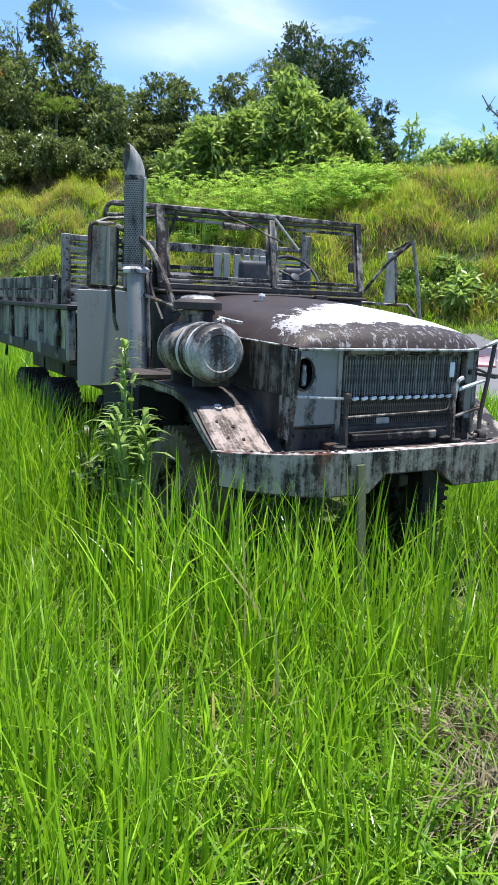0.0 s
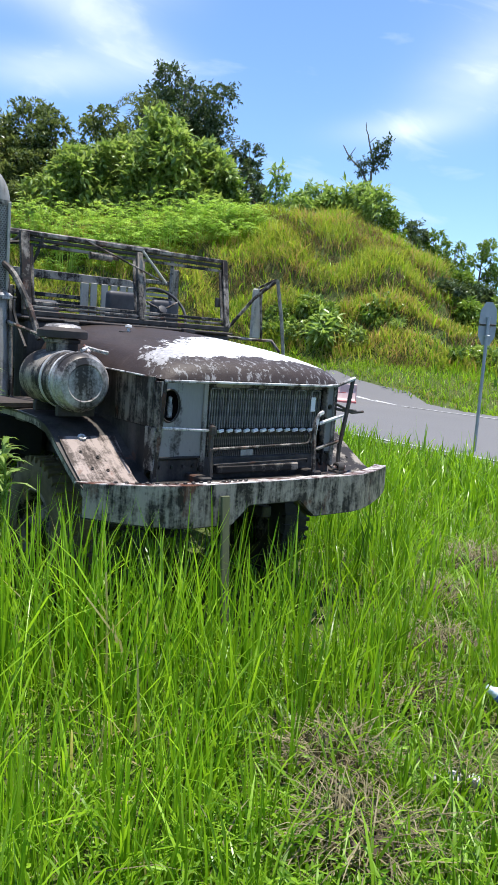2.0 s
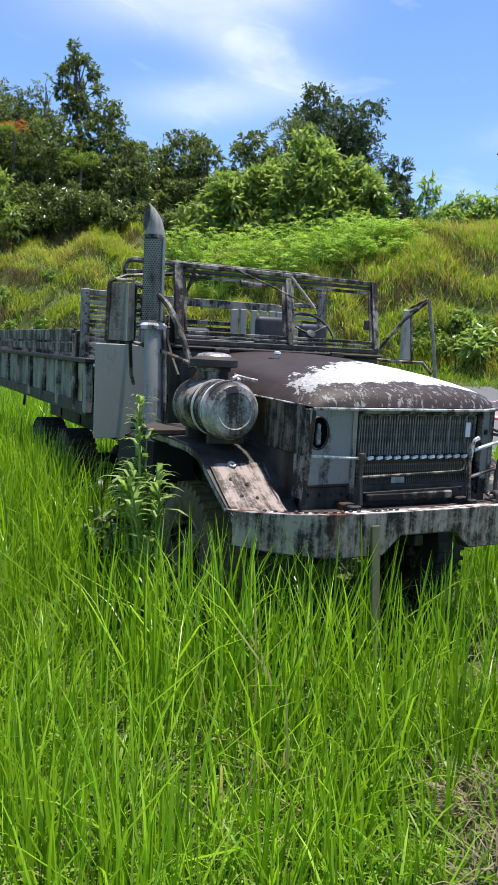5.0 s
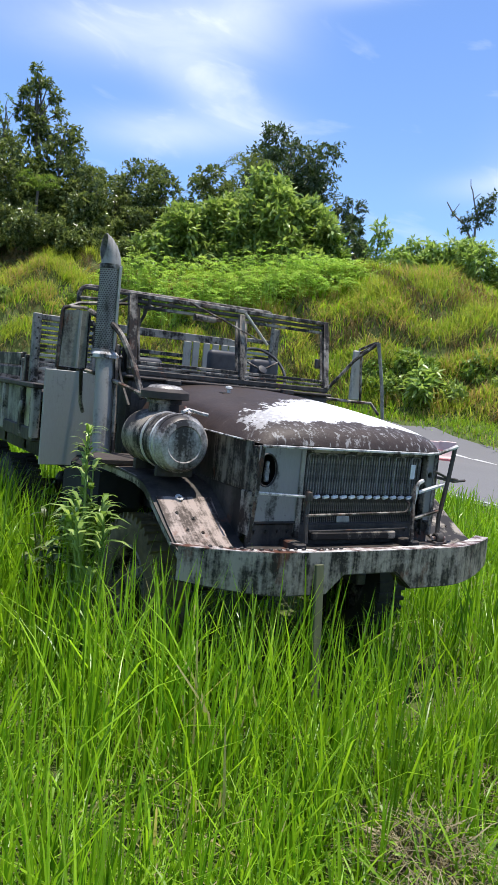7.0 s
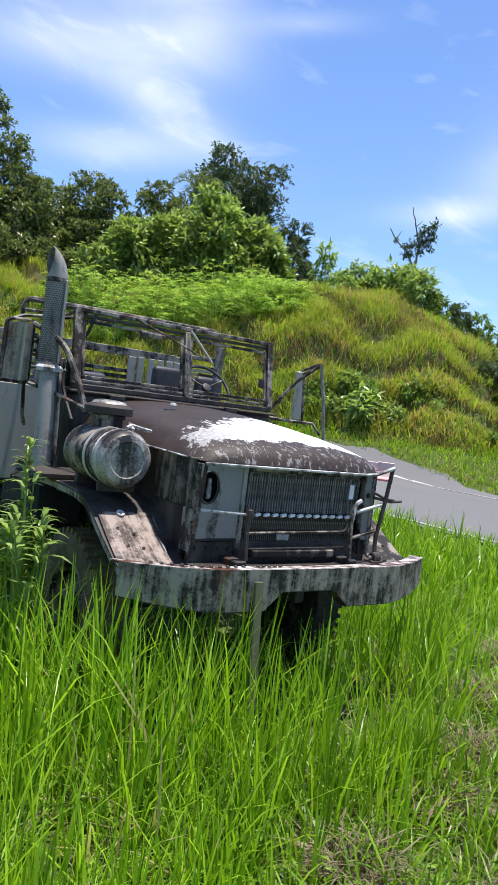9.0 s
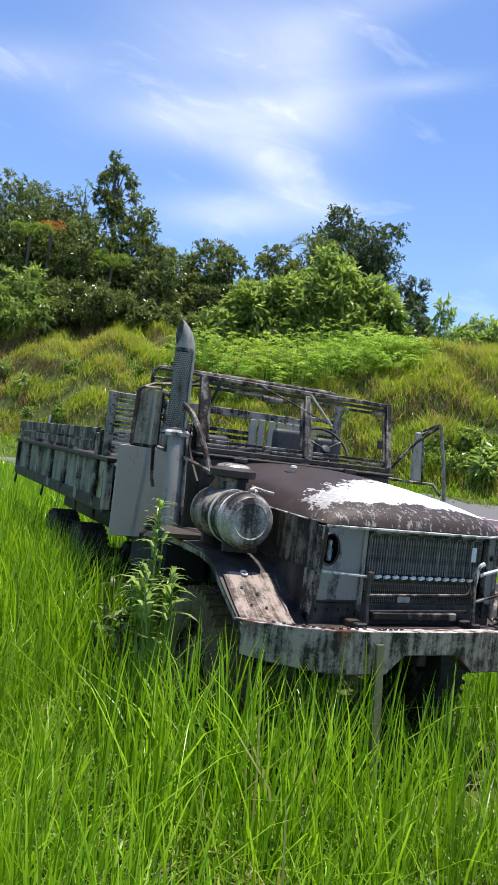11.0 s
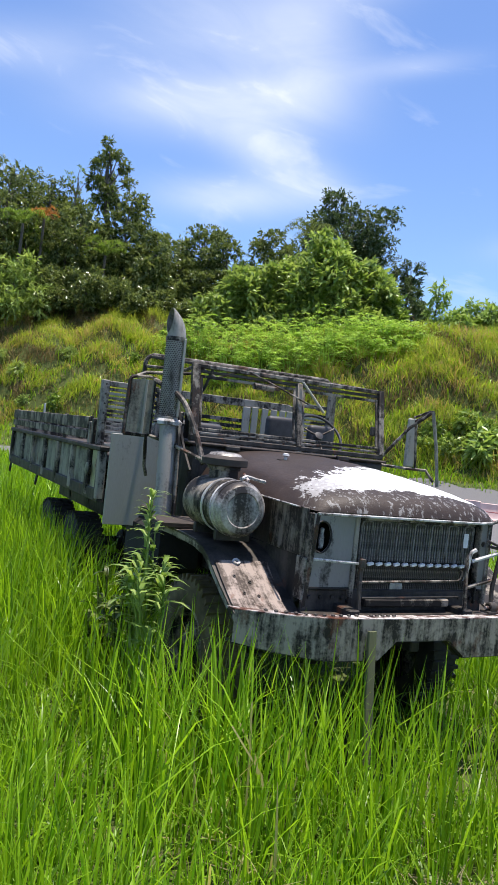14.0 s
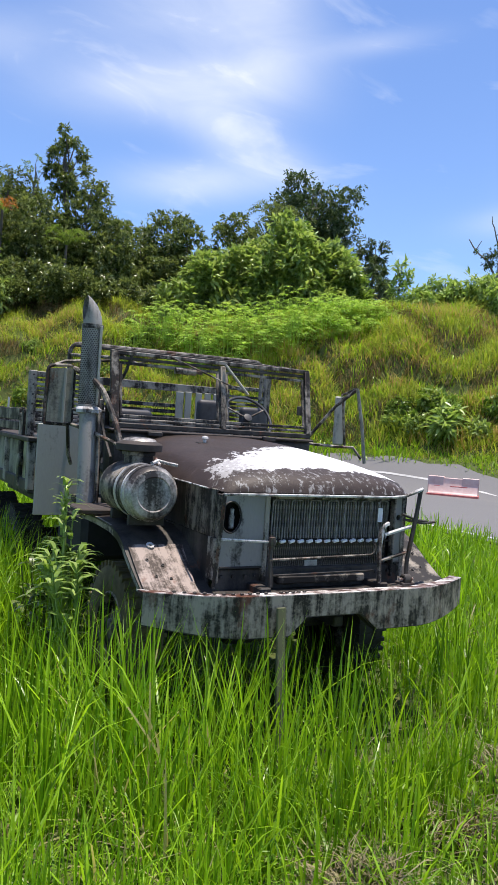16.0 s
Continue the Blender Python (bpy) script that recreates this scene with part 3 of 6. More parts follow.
    part("guard_bar", tube([(-0.745, 0.245, 1.25), (-0.41, 0.24, 1.232)], 0.009, 6), PALE_BAR, guard)
    part("guard_knuckle", lathe([(0.0, -0.03), (0.022, -0.025), (0.026, 0.0), (0.022, 0.025), (0, 0.03)], at(-0.40, 0.235, 1.235), 8), BLACK, guard)
    part("guard_bar", tube(arc([(-0.41, 0.235, 1.122), (0.37, 0.235, 1.140), (0.385, 0.235, 1.20), (0.36, 0.25, 1.215)], 3, 0.03), 0.0085, 6), TUBE, guard)
    part("guard_bar", tube([(-0.38, 0.235, 1.028), (0.38, 0.235, 1.038)], 0.008, 6), BLACK, guard)
    part("guard_bar", tube(arc([(0.40, 0.225, 1.14), (0.43, 0.225, 1.33), (0.47, 0.225, 1.345)], 3, 0.03), 0.014, 6), PALE_BAR, guard)
    part("guard_bar", tube([(0.44, 0.225, 1.27), (0.66, 0.232, 1.325)], 0.013, 6), PALE_BAR, guard)
    part("guard_bar", tube([(0.415, 0.225, 1.10), (0.63, 0.232, 1.15)], 0.013, 6), TUBE, guard)
    # bent wiper-like strips stuck out beside the guard
    part("bent_strip", tube([(0.66, 0.30, 1.36), (0.86, 0.34, 1.33), (0.98, 0.36, 1.335)], 0.010, 6), BLACK, guard)
    part("bent_strip", tube([(0.62, 0.28, 1.40), (0.78, 0.32, 1.355), (0.90, 0.35, 1.34)], 0.009, 6), BLACK, guard)


def build_hood(truck):
    ys = [0.285, 0.30, 0.33, 0.37, 0.43, 0.52, 0.64, 0.82, 1.05, 1.30, 1.58, 1.90]
    zc = [1.525, 1.56, 1.598, 1.628, 1.656, 1.682, 1.706, 1.734, 1.762, 1.786, 1.808, 1.822]
    ze = [1.515, 1.515, 1.517, 1.520, 1.525, 1.530, 1.535, 1.545, 1.555, 1.565, 1.575, 1.585]
    wd = [0.60, 0.64, 0.67, 0.69, 0.715, 0.735, 0.75, 0.765, 0.775, 0.78, 0.785, 0.79]
    rows = []
    for y, c, e, w in zip(ys, zc, ze, wd):
        row = []
        for k in range(25):
            u = -1 + 2 * k / 24
            s = abs(u)
            z = e + (c - e) * (1 - s ** 3.4) ** (1 / 2.2) * (1 - 0.10 * s * s)
            bow = 0.06 * (s ** 2.5) * max(0, 1 - (y - 0.28) / 0.4)
            row.append((u * w + (0.07 * u * max(0, 1 - (y - 0.28) / 0.8) if u > 0 else 0), y + bow * (1 if u < 0 else 0.6), z))
        rows.append(row)
    hood = part("hood", sheet(rows, 0.012), HOOD_M, truck, "rounded hood, white paint half covered by brown-black crust")
    knob = part("hood_catch", lathe([(0.0, 0.055), (0.022, 0.05), (0.026, 0.035), (0.012, 0.028), (0.012, 0.0), (0.03, -0.004)], at(-0.37, 1.36, 1.772), 10), PALE_BAR, hood)
    part("catch_base", box(-0.43, -0.31, 1.34, 1.39, 1.762, 1.778, 0.004), DARK, knob)
    part("hinge", box(-0.62, -0.50, 1.86, 1.90, 1.79, 1.825, 0.006), BLACK, hood)
    part("hinge", box(0.40, 0.52, 1.86, 1.90, 1.80, 1.84, 0.006), BLACK, hood)
    part("side_strip", tube([(-0.735, 0.45, 1.527), (-0.775, 0.95, 1.545)], 0.006, 6), PALE_BAR, hood)
    part("side_strip", tube([(0.735, 0.45, 1.527), (0.785, 1.60, 1.575)], 0.006, 6), PALE_BAR, hood)
    # engine bay sides
    for s in (-1, 1):
        part("engine_side", box(min(s * 0.66, s * 0.69), max(s * 0.66, s * 0.69), 0.50, 1.90, 1.05, 1.54, 0.004), BLACK, truck, "dark stained engine side sheet")
        part("engine_side_plate", box(min(s * 0.70, s * 0.715), max(s * 0.70, s * 0.715), 0.40, 0.86, 1.235, 1.53, 0.004), WOODY_DARK, truck, "streaked plate with peeling paint")
        part("side_baffle", box(min(s * 0.70, s * 0.72), max(s * 0.70, s * 0.72), 0.36, 0.47, 0.98, 1.235, 0.004), GREY, truck)


def build_fender(truck, s):
    prof = [(0.30, 0.865), (0.46, 0.935), (0.60, 1.02), (0.72, 1.10), (0.80, 1.15), (0.90, 1.195), (1.05, 1.222), (1.30, 1.232), (1.55, 1.232), (1.75, 1.225)]
    inner = 0.70
    outs = [1.13, 1.14, 1.145, 1.15, 1.15, 1.15, 1.15, 1.15, 1.15, 1.15]
    rows = [[(s * (inner + (o - inner) * k / 5), y, z + (0.0 if k < 5 else -0.006)) for k in range(6)] for (y, z), o in zip(prof, outs)]
    f = part("fender", sheet(rows, 0.012), BLACK, truck, "black stained front fender")
    lip = [[(s * (o - 0.004), y + 0.01, z - 0.004 - 0.05 * k) for k in range(2)] for (y, z), o in zip(prof, outs)]
    part("lip", sheet(lip, 0.012), GREY, f, "grey edge of the wheel arch")
    # plate on the front slope, paint peeled; its outline follows the cast shadows' edges
    rows = []
    for (y, z), x1 in zip(prof[:4] + [(0.76, 1.128)], (0.80, 0.79, 0.775, 0.765, 0.76)):
        rows.append([(s * (1.128 + (x1 - 1.128) * k / 5), y - 0.004, z + 0.010 + 0.002 * math.sin(k * 2 + y * 9)) for k in range(6)])
    p = part("slope_plate", sheet(rows, 0.006), WOODY if s < 0 else GREY_DARK, f, "peeling plate on the fender slope, cut to a shadow's outline" if s < 0 else "")
    for x, y, z in ((1.04, 0.64, 1.062), (0.95, 0.60, 1.035), (1.02, 0.52, 0.985), (0.93, 0.50, 0.972)):
        part("hole_ring", lathe([(0.011, 0), (0.011, 0.005), (0.006, 0.005), (0.006, 0.0)], at(s * x, y, z, pose(0, 0, 0, 33, 0, 0)), 8), BLACK, p)
    part("inner_wall", box(min(s * 0.69, s * 0.71), max(s * 0.69, s * 0.71), 0.47, 1.70, 0.86, 1.235, 0.004), BLACK, f)
    part("marker_ring", lathe([(0.026, 0), (0.026, 0.012), (0.012, 0.012), (0.012, 0)], at(s * 0.985, 0.745, 1.128, pose(0, 0, 0, 33, 0, 0)), 12), PALE_BAR, f)
    step = part("running_board", box(min(s * 0.86, s * 1.26), max(s * 0.86, s * 1.26), 1.40, 1.78, 1.235, 1.275, 0.008), BROWN, truck, "brown crusted step plate")
    part("support", box(min(s * 0.98, s * 1.04), max(s * 0.98, s * 1.04), 1.5, 1.66, 1.13, 1.235, 0.004), BLACK, step)


def build_wheel(truck, x, y, z, name="wheel", r=0.50, w=0.25, rubber=None):
    """A tyre with a lugged tread on a dished rim; the axle points along x."""
    wheel = new(name)
    wheel.parent = truck
    wheel.location = (x, y, z)
    s = -1 if x < 0 else 1
    h = w / 2
    prof = [(0.27, -h * 0.75), (0.31, -h * 0.95), (0.40, -h), (r - 0.05, -h * 0.97), (r - 0.018, -h * 0.85), (r - 0.012, 0), (r - 0.018, h * 0.85), (r - 0.05, h * 0.97), (0.40, h), (0.31, h * 0.95), (0.27, h * 0.75)]
    rubber = rubber or RUBBER
    tyre = part("tyre", lathe(prof, ALONG_X, 40), rubber, wheel, "cracked muddy tyre")
    bm = bmesh.new()
    for k in range(40):
        for side in (-1, 1):
            a = 2 * math.pi * (k + 0.25 * side) / 40
            add_box(bm, -0.013, 0.013, min(side * h * 0.12, side * h * 0.99), max(side * h * 0.12, side * h * 0.99), r - 0.04, r, 0, Matrix.Rotation(a, 4, "X") @ pose(0, 0, 0, 0, 0, 90))
    part("tread_lug", bm, rubber, tyre, flat=True)
    t = ALONG_X if s > 0 else pose(0, 0, 0, 0, -90, 0)
    rim = part("rim", lathe([(0.29, h * 0.80), (0.275, h * 0.92), (0.262, h * 0.80), (0.25, h * 0.2), (0.17, h * 0.1), (0.16, h * 0.55), (0.10, h * 0.62), (0.09, h * 0.95), (0.0, h)], t, 28), GREY_DARK, wheel, "grey mouldy steel rim")
    for k in range(8):
        a = 2 * math.pi * k / 8
        part("wheel_nut", lathe([(0.014, 0), (0.014, 0.022), (0.0, 0.026)], Matrix.Translation((s * h * 0.15, 0.205 * math.cos(a), 0.205 * math.sin(a))) @ t, 6), BLACK, rim)


def build_air_cleaner(truck):
    body = part("air_cleaner", lathe([(0.0, -0.60), (0.13, -0.60), (0.165, -0.58), (0.172, -0.55), (0.172, -0.30), (0.168, -0.295), (0.168, -0.28), (0.172, -0.275), (0.172, -0.07)],
                                        at(-0.985, 0.755, 1.455, ALONG_Y), 40), GREY_DARK, truck, "round oxidised metal air cleaner can")
    part("end_cap", lathe([(0.172, -0.072), (0.179, -0.068), (0.179, -0.03), (0.172, -0.028), (0.168, 0.0), (0.15, 0.022), (0.112, 0.030), (0.105, 0.024), (0.0, 0.026)],
                          at(-0.985, 0.755, 1.455, ALONG_Y), 40), TIN, body, "dished tin end cap with black blotches")
    for y in (0.84, 0.98):
        part("clamp_band", lathe([(0.173, -0.013), (0.180, -0.011), (0.180, 0.011), (0.173, 0.013)], at(-0.985, y, 1.455, ALONG_Y), 40), PALE_BAR if y < 0.9 else TIN, body)
    part("band_latch", tube([(-0.985, 0.80, 1.645), (-0.93, 0.84, 1.66), (-0.86, 0.83, 1.645), (-0.80, 0.82, 1.635)], 0.012, 6), PALE_BAR, body)
    part("band_screw", tube([(-0.93, 0.80, 1.635), (-0.93, 0.88, 1.672)], 0.009, 6), RIM_RUST, body)
    neck = part("intake_neck", lathe([(0.098, -0.09), (0.098, 0.06), (0.112, 0.062), (0.112, 0.085), (0.098, 0.087), (0.098, 0.11)], at(-0.945, 1.16, 1.615), 28), GREY_DARK, truck, "grey intake neck")
    part("intake_cap", lathe([(0.150, 0.0), (0.156, 0.004), (0.156, 0.045), (0.150, 0.052), (0.12, 0.062), (0.10, 0.078), (0.06, 0.086), (0.0, 0.088)], at(-0.945, 1.16, 1.705), 32), BROWN, neck, "mushroom cap, brown crust and grey dome")
    part("cap_dome", lathe([(0.115, 0.066), (0.10, 0.081), (0.06, 0.09), (0.0, 0.093)], at(-0.945, 1.16, 1.706), 32), TIN, neck)
    for y in (0.86, 1.20):
        part("saddle", box(-1.10, -0.86, y - 0.02, y + 0.02, 1.245, 1.31, 0.004), BLACK, body)


def build_exhaust(truck):
    pipe = part("exhaust_pipe", tube([(-1.085, 1.86, 1.20), (-1.085, 1.90, 1.60), (-1.075, 1.97, 1.99)], 0.066, 20), STACK_M, truck, "tall grey exhaust stack")
    part("pipe_seam", tube([(-1.02, 1.80, 1.22), (-1.02, 1.84, 1.60), (-1.01, 1.91, 1.95)], 0.014, 6), GREY_DARK, pipe)
    shield = part("heat_shield", lathe([(0.075, 0.0), (0.075, 0.61)], at(-1.065, 2.02, 1.99), 28), STACK_M, truck, "perforated heat shield")
    bm = bmesh.new()
    for i in range(40):
        for k in range(24):
            a = 2 * math.pi * (k + 0.5 * (i % 2)) / 24
            add_box(bm, -0.0048, 0.0048, -0.0015, 0.0015, -0.0038, 0.0038, 0, at(-1.065 + 0.0757 * math.cos(a), 2.02 + 0.0757 * math.sin(a), 2.005 + i * 0.0148, pose(0, 0, 0, 0, 0, math.degrees(a) + 90)))
    part("perforation", bm, BLACK, shield, flat=True)
    for z, r in ((1.985, 0.088), (2.595, 0.082)):
        part("shield_band", lathe([(r - 0.01, -0.018), (r, -0.016), (r, 0.016), (r - 0.01, 0.018)], at(-1.065, 2.02, z), 28), GREY, shield)
    part("shield_edge", box(-1.03, -1.01, 1.938, 1.955, 2.0, 2.6, 0.003), GREY_CLEAN, shield)
    bend = [(-1.065, 2.02, 2.58)] + [(-1.255 + 0.19 * math.cos(a), 2.02 + 0.02 * a, 2.615 + 0.19 * math.sin(a)) for a in np.linspace(0, 1.45, 12)]
    bm = tube(bend, 0.071, 24, caps=False)
    bmesh.ops.bisect_plane(bm, geom=bm.verts[:] + bm.edges[:] + bm.faces[:], plane_co=(-1.128, 2.02, 2.72), plane_no=(-1, 0, 0.12), clear_outer=True)
    bmesh.ops.recalc_face_normals(bm, faces=bm.faces[:])
    bmesh.ops.solidify(bm, geom=bm.faces[:], thickness=0.005)
    part("curved_tip", bm, STACK_M, truck, "curved metal exhaust tip, cut off upright")
    part("collar", lathe([(0.082, -0.05), (0.105, -0.045), (0.105, -0.02), (0.088, 0.0)], at(-1.07, 1.985, 1.985), 20), PALE_BAR, pipe)
    part("clamp_bolt", tube([(-1.20, 1.97, 1.955), (-0.95, 1.95, 1.955)], 0.010, 6), DARK, pipe)
    part("back_post", box(-0.985, -0.935, 2.02, 2.07, 1.18, 2.05, 0.006), GREY, truck, "grey upright beside the stack")


def build_cab(truck):
    cowl = part("cowl", box(-0.90, 0.90, 1.90, 2.10, 1.10, 1.815, 0.025), BLACK, truck, "black stained cowl")
    part("cowl_top", box(-0.92, 0.92, 1.885, 2.12, 1.812, 1.835, 0.008), BROWN, cowl)
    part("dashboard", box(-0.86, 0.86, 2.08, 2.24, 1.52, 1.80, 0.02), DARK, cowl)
    frame_y = lambda z: 1.935 + (z - 1.84) * 0.17
    ws = part("windscreen_frame", box(-0.905, 0.905, 1.925, 1.975, 1.842, 1.882, 0.006), BLACK, truck, "rusty grey windscreen frame without glass")

    def post(name, x, w, z0, z1, m, d=0.05, dy=0.0):
        rows = box(x - w / 2, x + w / 2, -d / 2, d / 2, 0, z1 - z0, 0.005, Matrix.Translation((0, frame_y(z0) + dy, z0)) @ Matrix(((1, 0, 0, 0), (0, 1, 0.17, 0), (0, 0, 1, 0), (0, 0, 0, 1))))
        return part(name, rows, m, ws)

    post("pillar", -0.875, 0.062, 1.88, 2.43, TUBE)
    post("pillar", 0.882, 0.048, 1.88, 2.43, TUBE)
    post("middle_post", 0.055, 0.045, 1.88, 2.40, GREY_DARK)
    for z, h, dy, m, w in ((2.425, 0.030, 0.0, TUBE, 0.905), (2.385, 0.022, 0.015, BLACK, 0.89), (1.905, 0.020, 0.02, TUBE, 0.90)):
        y = frame_y(z) + dy
        part("rail", box(-w, w, y - 0.022, y + 0.022, z - h / 2, z + h / 2, 0.004), m, ws)
    for x0, x1 in ((-0.835, 0.025), (0.085, 0.855)):
        for z in (1.935, 2.345):
            y = frame_y(z) + 0.005
            part("sash_rail", box(x0, x1, y - 0.010, y + 0.010, z - 0.011, z + 0.011, 0.003), GREY_DARK, ws)
        post("sash_stile", x0 + 0.012, 0.022, 1.93, 2.35, GREY_DARK, 0.02, 0.005)
        post("sash_stile", x1 - 0.012, 0.022, 1.93, 2.35, GREY_DARK, 0.02, 0.005)
    part("pillar_plate", box(-0.925, -0.80, 2.00, 2.03, 1.85, 2.12, 0.004), GREY_DARK, ws)
    part("wiper_arm", tube([(-0.42, 1.99, 2.425), (-0.15, 1.975, 2.335), (0.24, 1.96, 2.195)], 0.007, 6), TUBE, ws)
    part("wiper_arm", tube([(0.065, 1.985, 2.41), (0.16, 1.96, 2.30), (0.27, 1.945, 2.18)], 0.011, 6), GREY_CLEAN, ws)
    part("wiper_motor", lathe([(0.0, -0.10), (0.026, -0.098), (0.028, 0.08), (0.015, 0.085), (0.015, 0.14), (0.0, 0.14)], at(-0.28, 1.995, 2.325, ALONG_X), 12), TUBE, ws, "dangling wiper motor")
    part("brace", tube([(-0.86, 2.01, 2.415), (-0.62, 2.20, 2.36), (-0.50, 2.01, 2.425)], 0.010, 6), TUBE, ws)
    part("hanging_rod", tube([(-0.74, 2.02, 2.41), (-0.77, 2.05, 2.28), (-0.79, 2.08, 2.22)], 0.012, 6), BLACK, ws)
    part("latch", box(0.80, 0.845, 1.99, 2.02, 2.04, 2.12, 0.006), BLACK, ws)
    # seats and steering
    for x, w, zt in ((0.42, 0.17, 2.10), (0.86, 0.15, 2.06), (-0.45, 0.25, 1.96)):
        seat = part("seat_back", box(x - w, x + w, 2.88, 2.97, 1.55, zt + 0.04, 0.044, None, 4), SEAT_M, truck, "torn black seat back")
        part("seat_cushion", box(x - w, x + w, 2.45, 2.90, 1.42, 1.55, 0.04), SEAT_M, truck)
    ctr, ax = Vector((0.53, 2.42, 1.985)), Vector((0, -0.80, 0.60)).normalized()
    e1 = Vector((1, 0, 0))
    e2 = ax.cross(e1)
    ring = [ctr + (e1 * math.cos(a) + e2 * math.sin(a)) * 0.235 for a in np.linspace(0, 2 * math.pi, 33)]
    sw = part("steering_wheel", tube(ring, 0.013, 8, caps=False), SEAT_M, truck, "thin black steering wheel")
    part("hub", lathe([(0.0, 0.03), (0.04, 0.02), (0.045, -0.02), (0.02, -0.05)], Matrix.Translation(ctr) @ ax.to_track_quat("Z", "Y").to_matrix().to_4x4(), 12), SEAT_M, sw)
    for a in (0.5, 2.6, 4.7):
        part("spoke", tube([ctr, ctr + (e1 * math.cos(a) + e2 * math.sin(a)) * 0.23], 0.009, 6), TUBE, sw)
    part("steering_column", tube([ctr, ctr - ax * 0.55], 0.022, 8), BLACK, truck)
    part("gear_lever", tube([(0.15, 2.5, 1.45), (0.18, 2.45, 1.85), (0.22, 2.44, 1.93)], 0.012, 6), BLACK, truck)
    # plate added only to close a gap that let sun under the truck
    part("sun_block", box(0.92, 1.20, 1.76, 2.07, 1.16, 1.20, 0.006), BLACK, truck)
    # cab floor, widened on the right to keep sun off the ground; rear wall of slats and boards, hoop
    part("cab_floor", box(-0.90, 1.20, 2.08, 3.12, 1.16, 1.22, 0.008), BLACK, truck)
    hoop = part("roof_hoop", tube(arc([(-0.97, 3.02, 1.65), (-0.97, 3.0, 2.545), (0.97, 3.0, 2.555), (0.97, 3.02, 1.65)], 6, 0.10), 0.019, 8), TUBE, truck, "bent tube roof hoop")
    part("hoop_tie", tube([(-0.97, 3.0, 2.44), (-0.70, 2.7, 2.43), (-0.87, 2.06, 2.42)], 0.015, 6), TUBE, hoop)
    part("hoop_flat", box(-0.93, 0.95, 2.975, 3.0, 2.515, 2.54, 0.004), BLACK, hoop)
    part("hoop_tie", tube([(0.97, 3.0, 2.53), (0.90, 2.5, 2.48), (0.88, 2.06, 2.43)], 0.013, 6), TUBE, hoop)


def build_headboard(truck):
    hb = part("headboard", box(-1.205, -1.135, 3.46, 3.53, 1.66, 2.30, 0.006), GREY, truck, "slatted steel headboard of the cargo bed")
    for k in range(7):
        part("rivet", lathe([(0.010, 0), (0.008, 0.008), (0, 0.009)], at(-1.17, 3.458, 1.72 + k * 0.09, ALONG_Y), 6), BLACK, hb)
    for x in (-0.62, 0.31, 0.82, 1.31):
        part("upright", box(x - 0.035, x + 0.035, 3.465, 3.52, 1.66, 2.28 if x < 1 else 2.45, 0.005), GREY if x < 1 else GREY_DARK, hb)
    part("top_rail", box(-1.135, -0.655, 3.47, 3.52, 2.245, 2.295, 0.005), GREY, hb)
    part("top_rail", box(0.855, 1.275, 3.47, 3.52, 2.285, 2.325, 0.005), GREY, hb)
    for k in range(14):
        z = 1.695 + k * 0.040
        for x0, x1 in ((-1.135, -0.655), (0.855, 1.275)):
            part("slat", box(x0, x1, 3.475, 3.500, z - 0.011, z + 0.015, 0.003), GREY if k % 3 else GREY_CLEAN, hb)
    part("wide_rail", box(-0.585, 0.785, 3.455, 3.475, 2.215, 2.29, 0.004), GREY, hb, "pale grey rail")
    for z in (1.72, 1.79, 1.86, 1.95, 2.01, 2.07):
        part("slat", box(-0.585, 0.275, 3.48, 3.505, z - 0.018, z + 0.018, 0.004), GREY_DARK, hb)
    part("frame_stile", box(-0.60, -0.52, 3.45, 3.475, 1.85, 2.214, 0.004), GREY, hb)
    part("frame_stile", box(0.25, 0.325, 3.44, 3.462, 1.85, 2.214, 0.004), GREY_CLEAN, hb)
    for x in (0.385, 0.50, 0.60, 0.70, 0.785):
        part("vertical_slat", box(x - 0.034, x + 0.034, 3.445, 3.462, 1.84, 2.22, 0.004), GREY_CLEAN, hb)
    part("lower_rail", box(-0.60, 0.83, 3.44, 3.47, 1.86, 1.915, 0.004), GREY, hb)
    part("front_panel", box(-1.225, -0.60, 2.925, 2.945, 1.03, 1.822, 0.004), GREY_CLEAN, truck, "plain pale grey steel panel behind the cab")
    part("front_panel", box(0.60, 1.225, 2.915, 2.945, 1.03, 1.822, 0.006), GREY_CLEAN, truck)


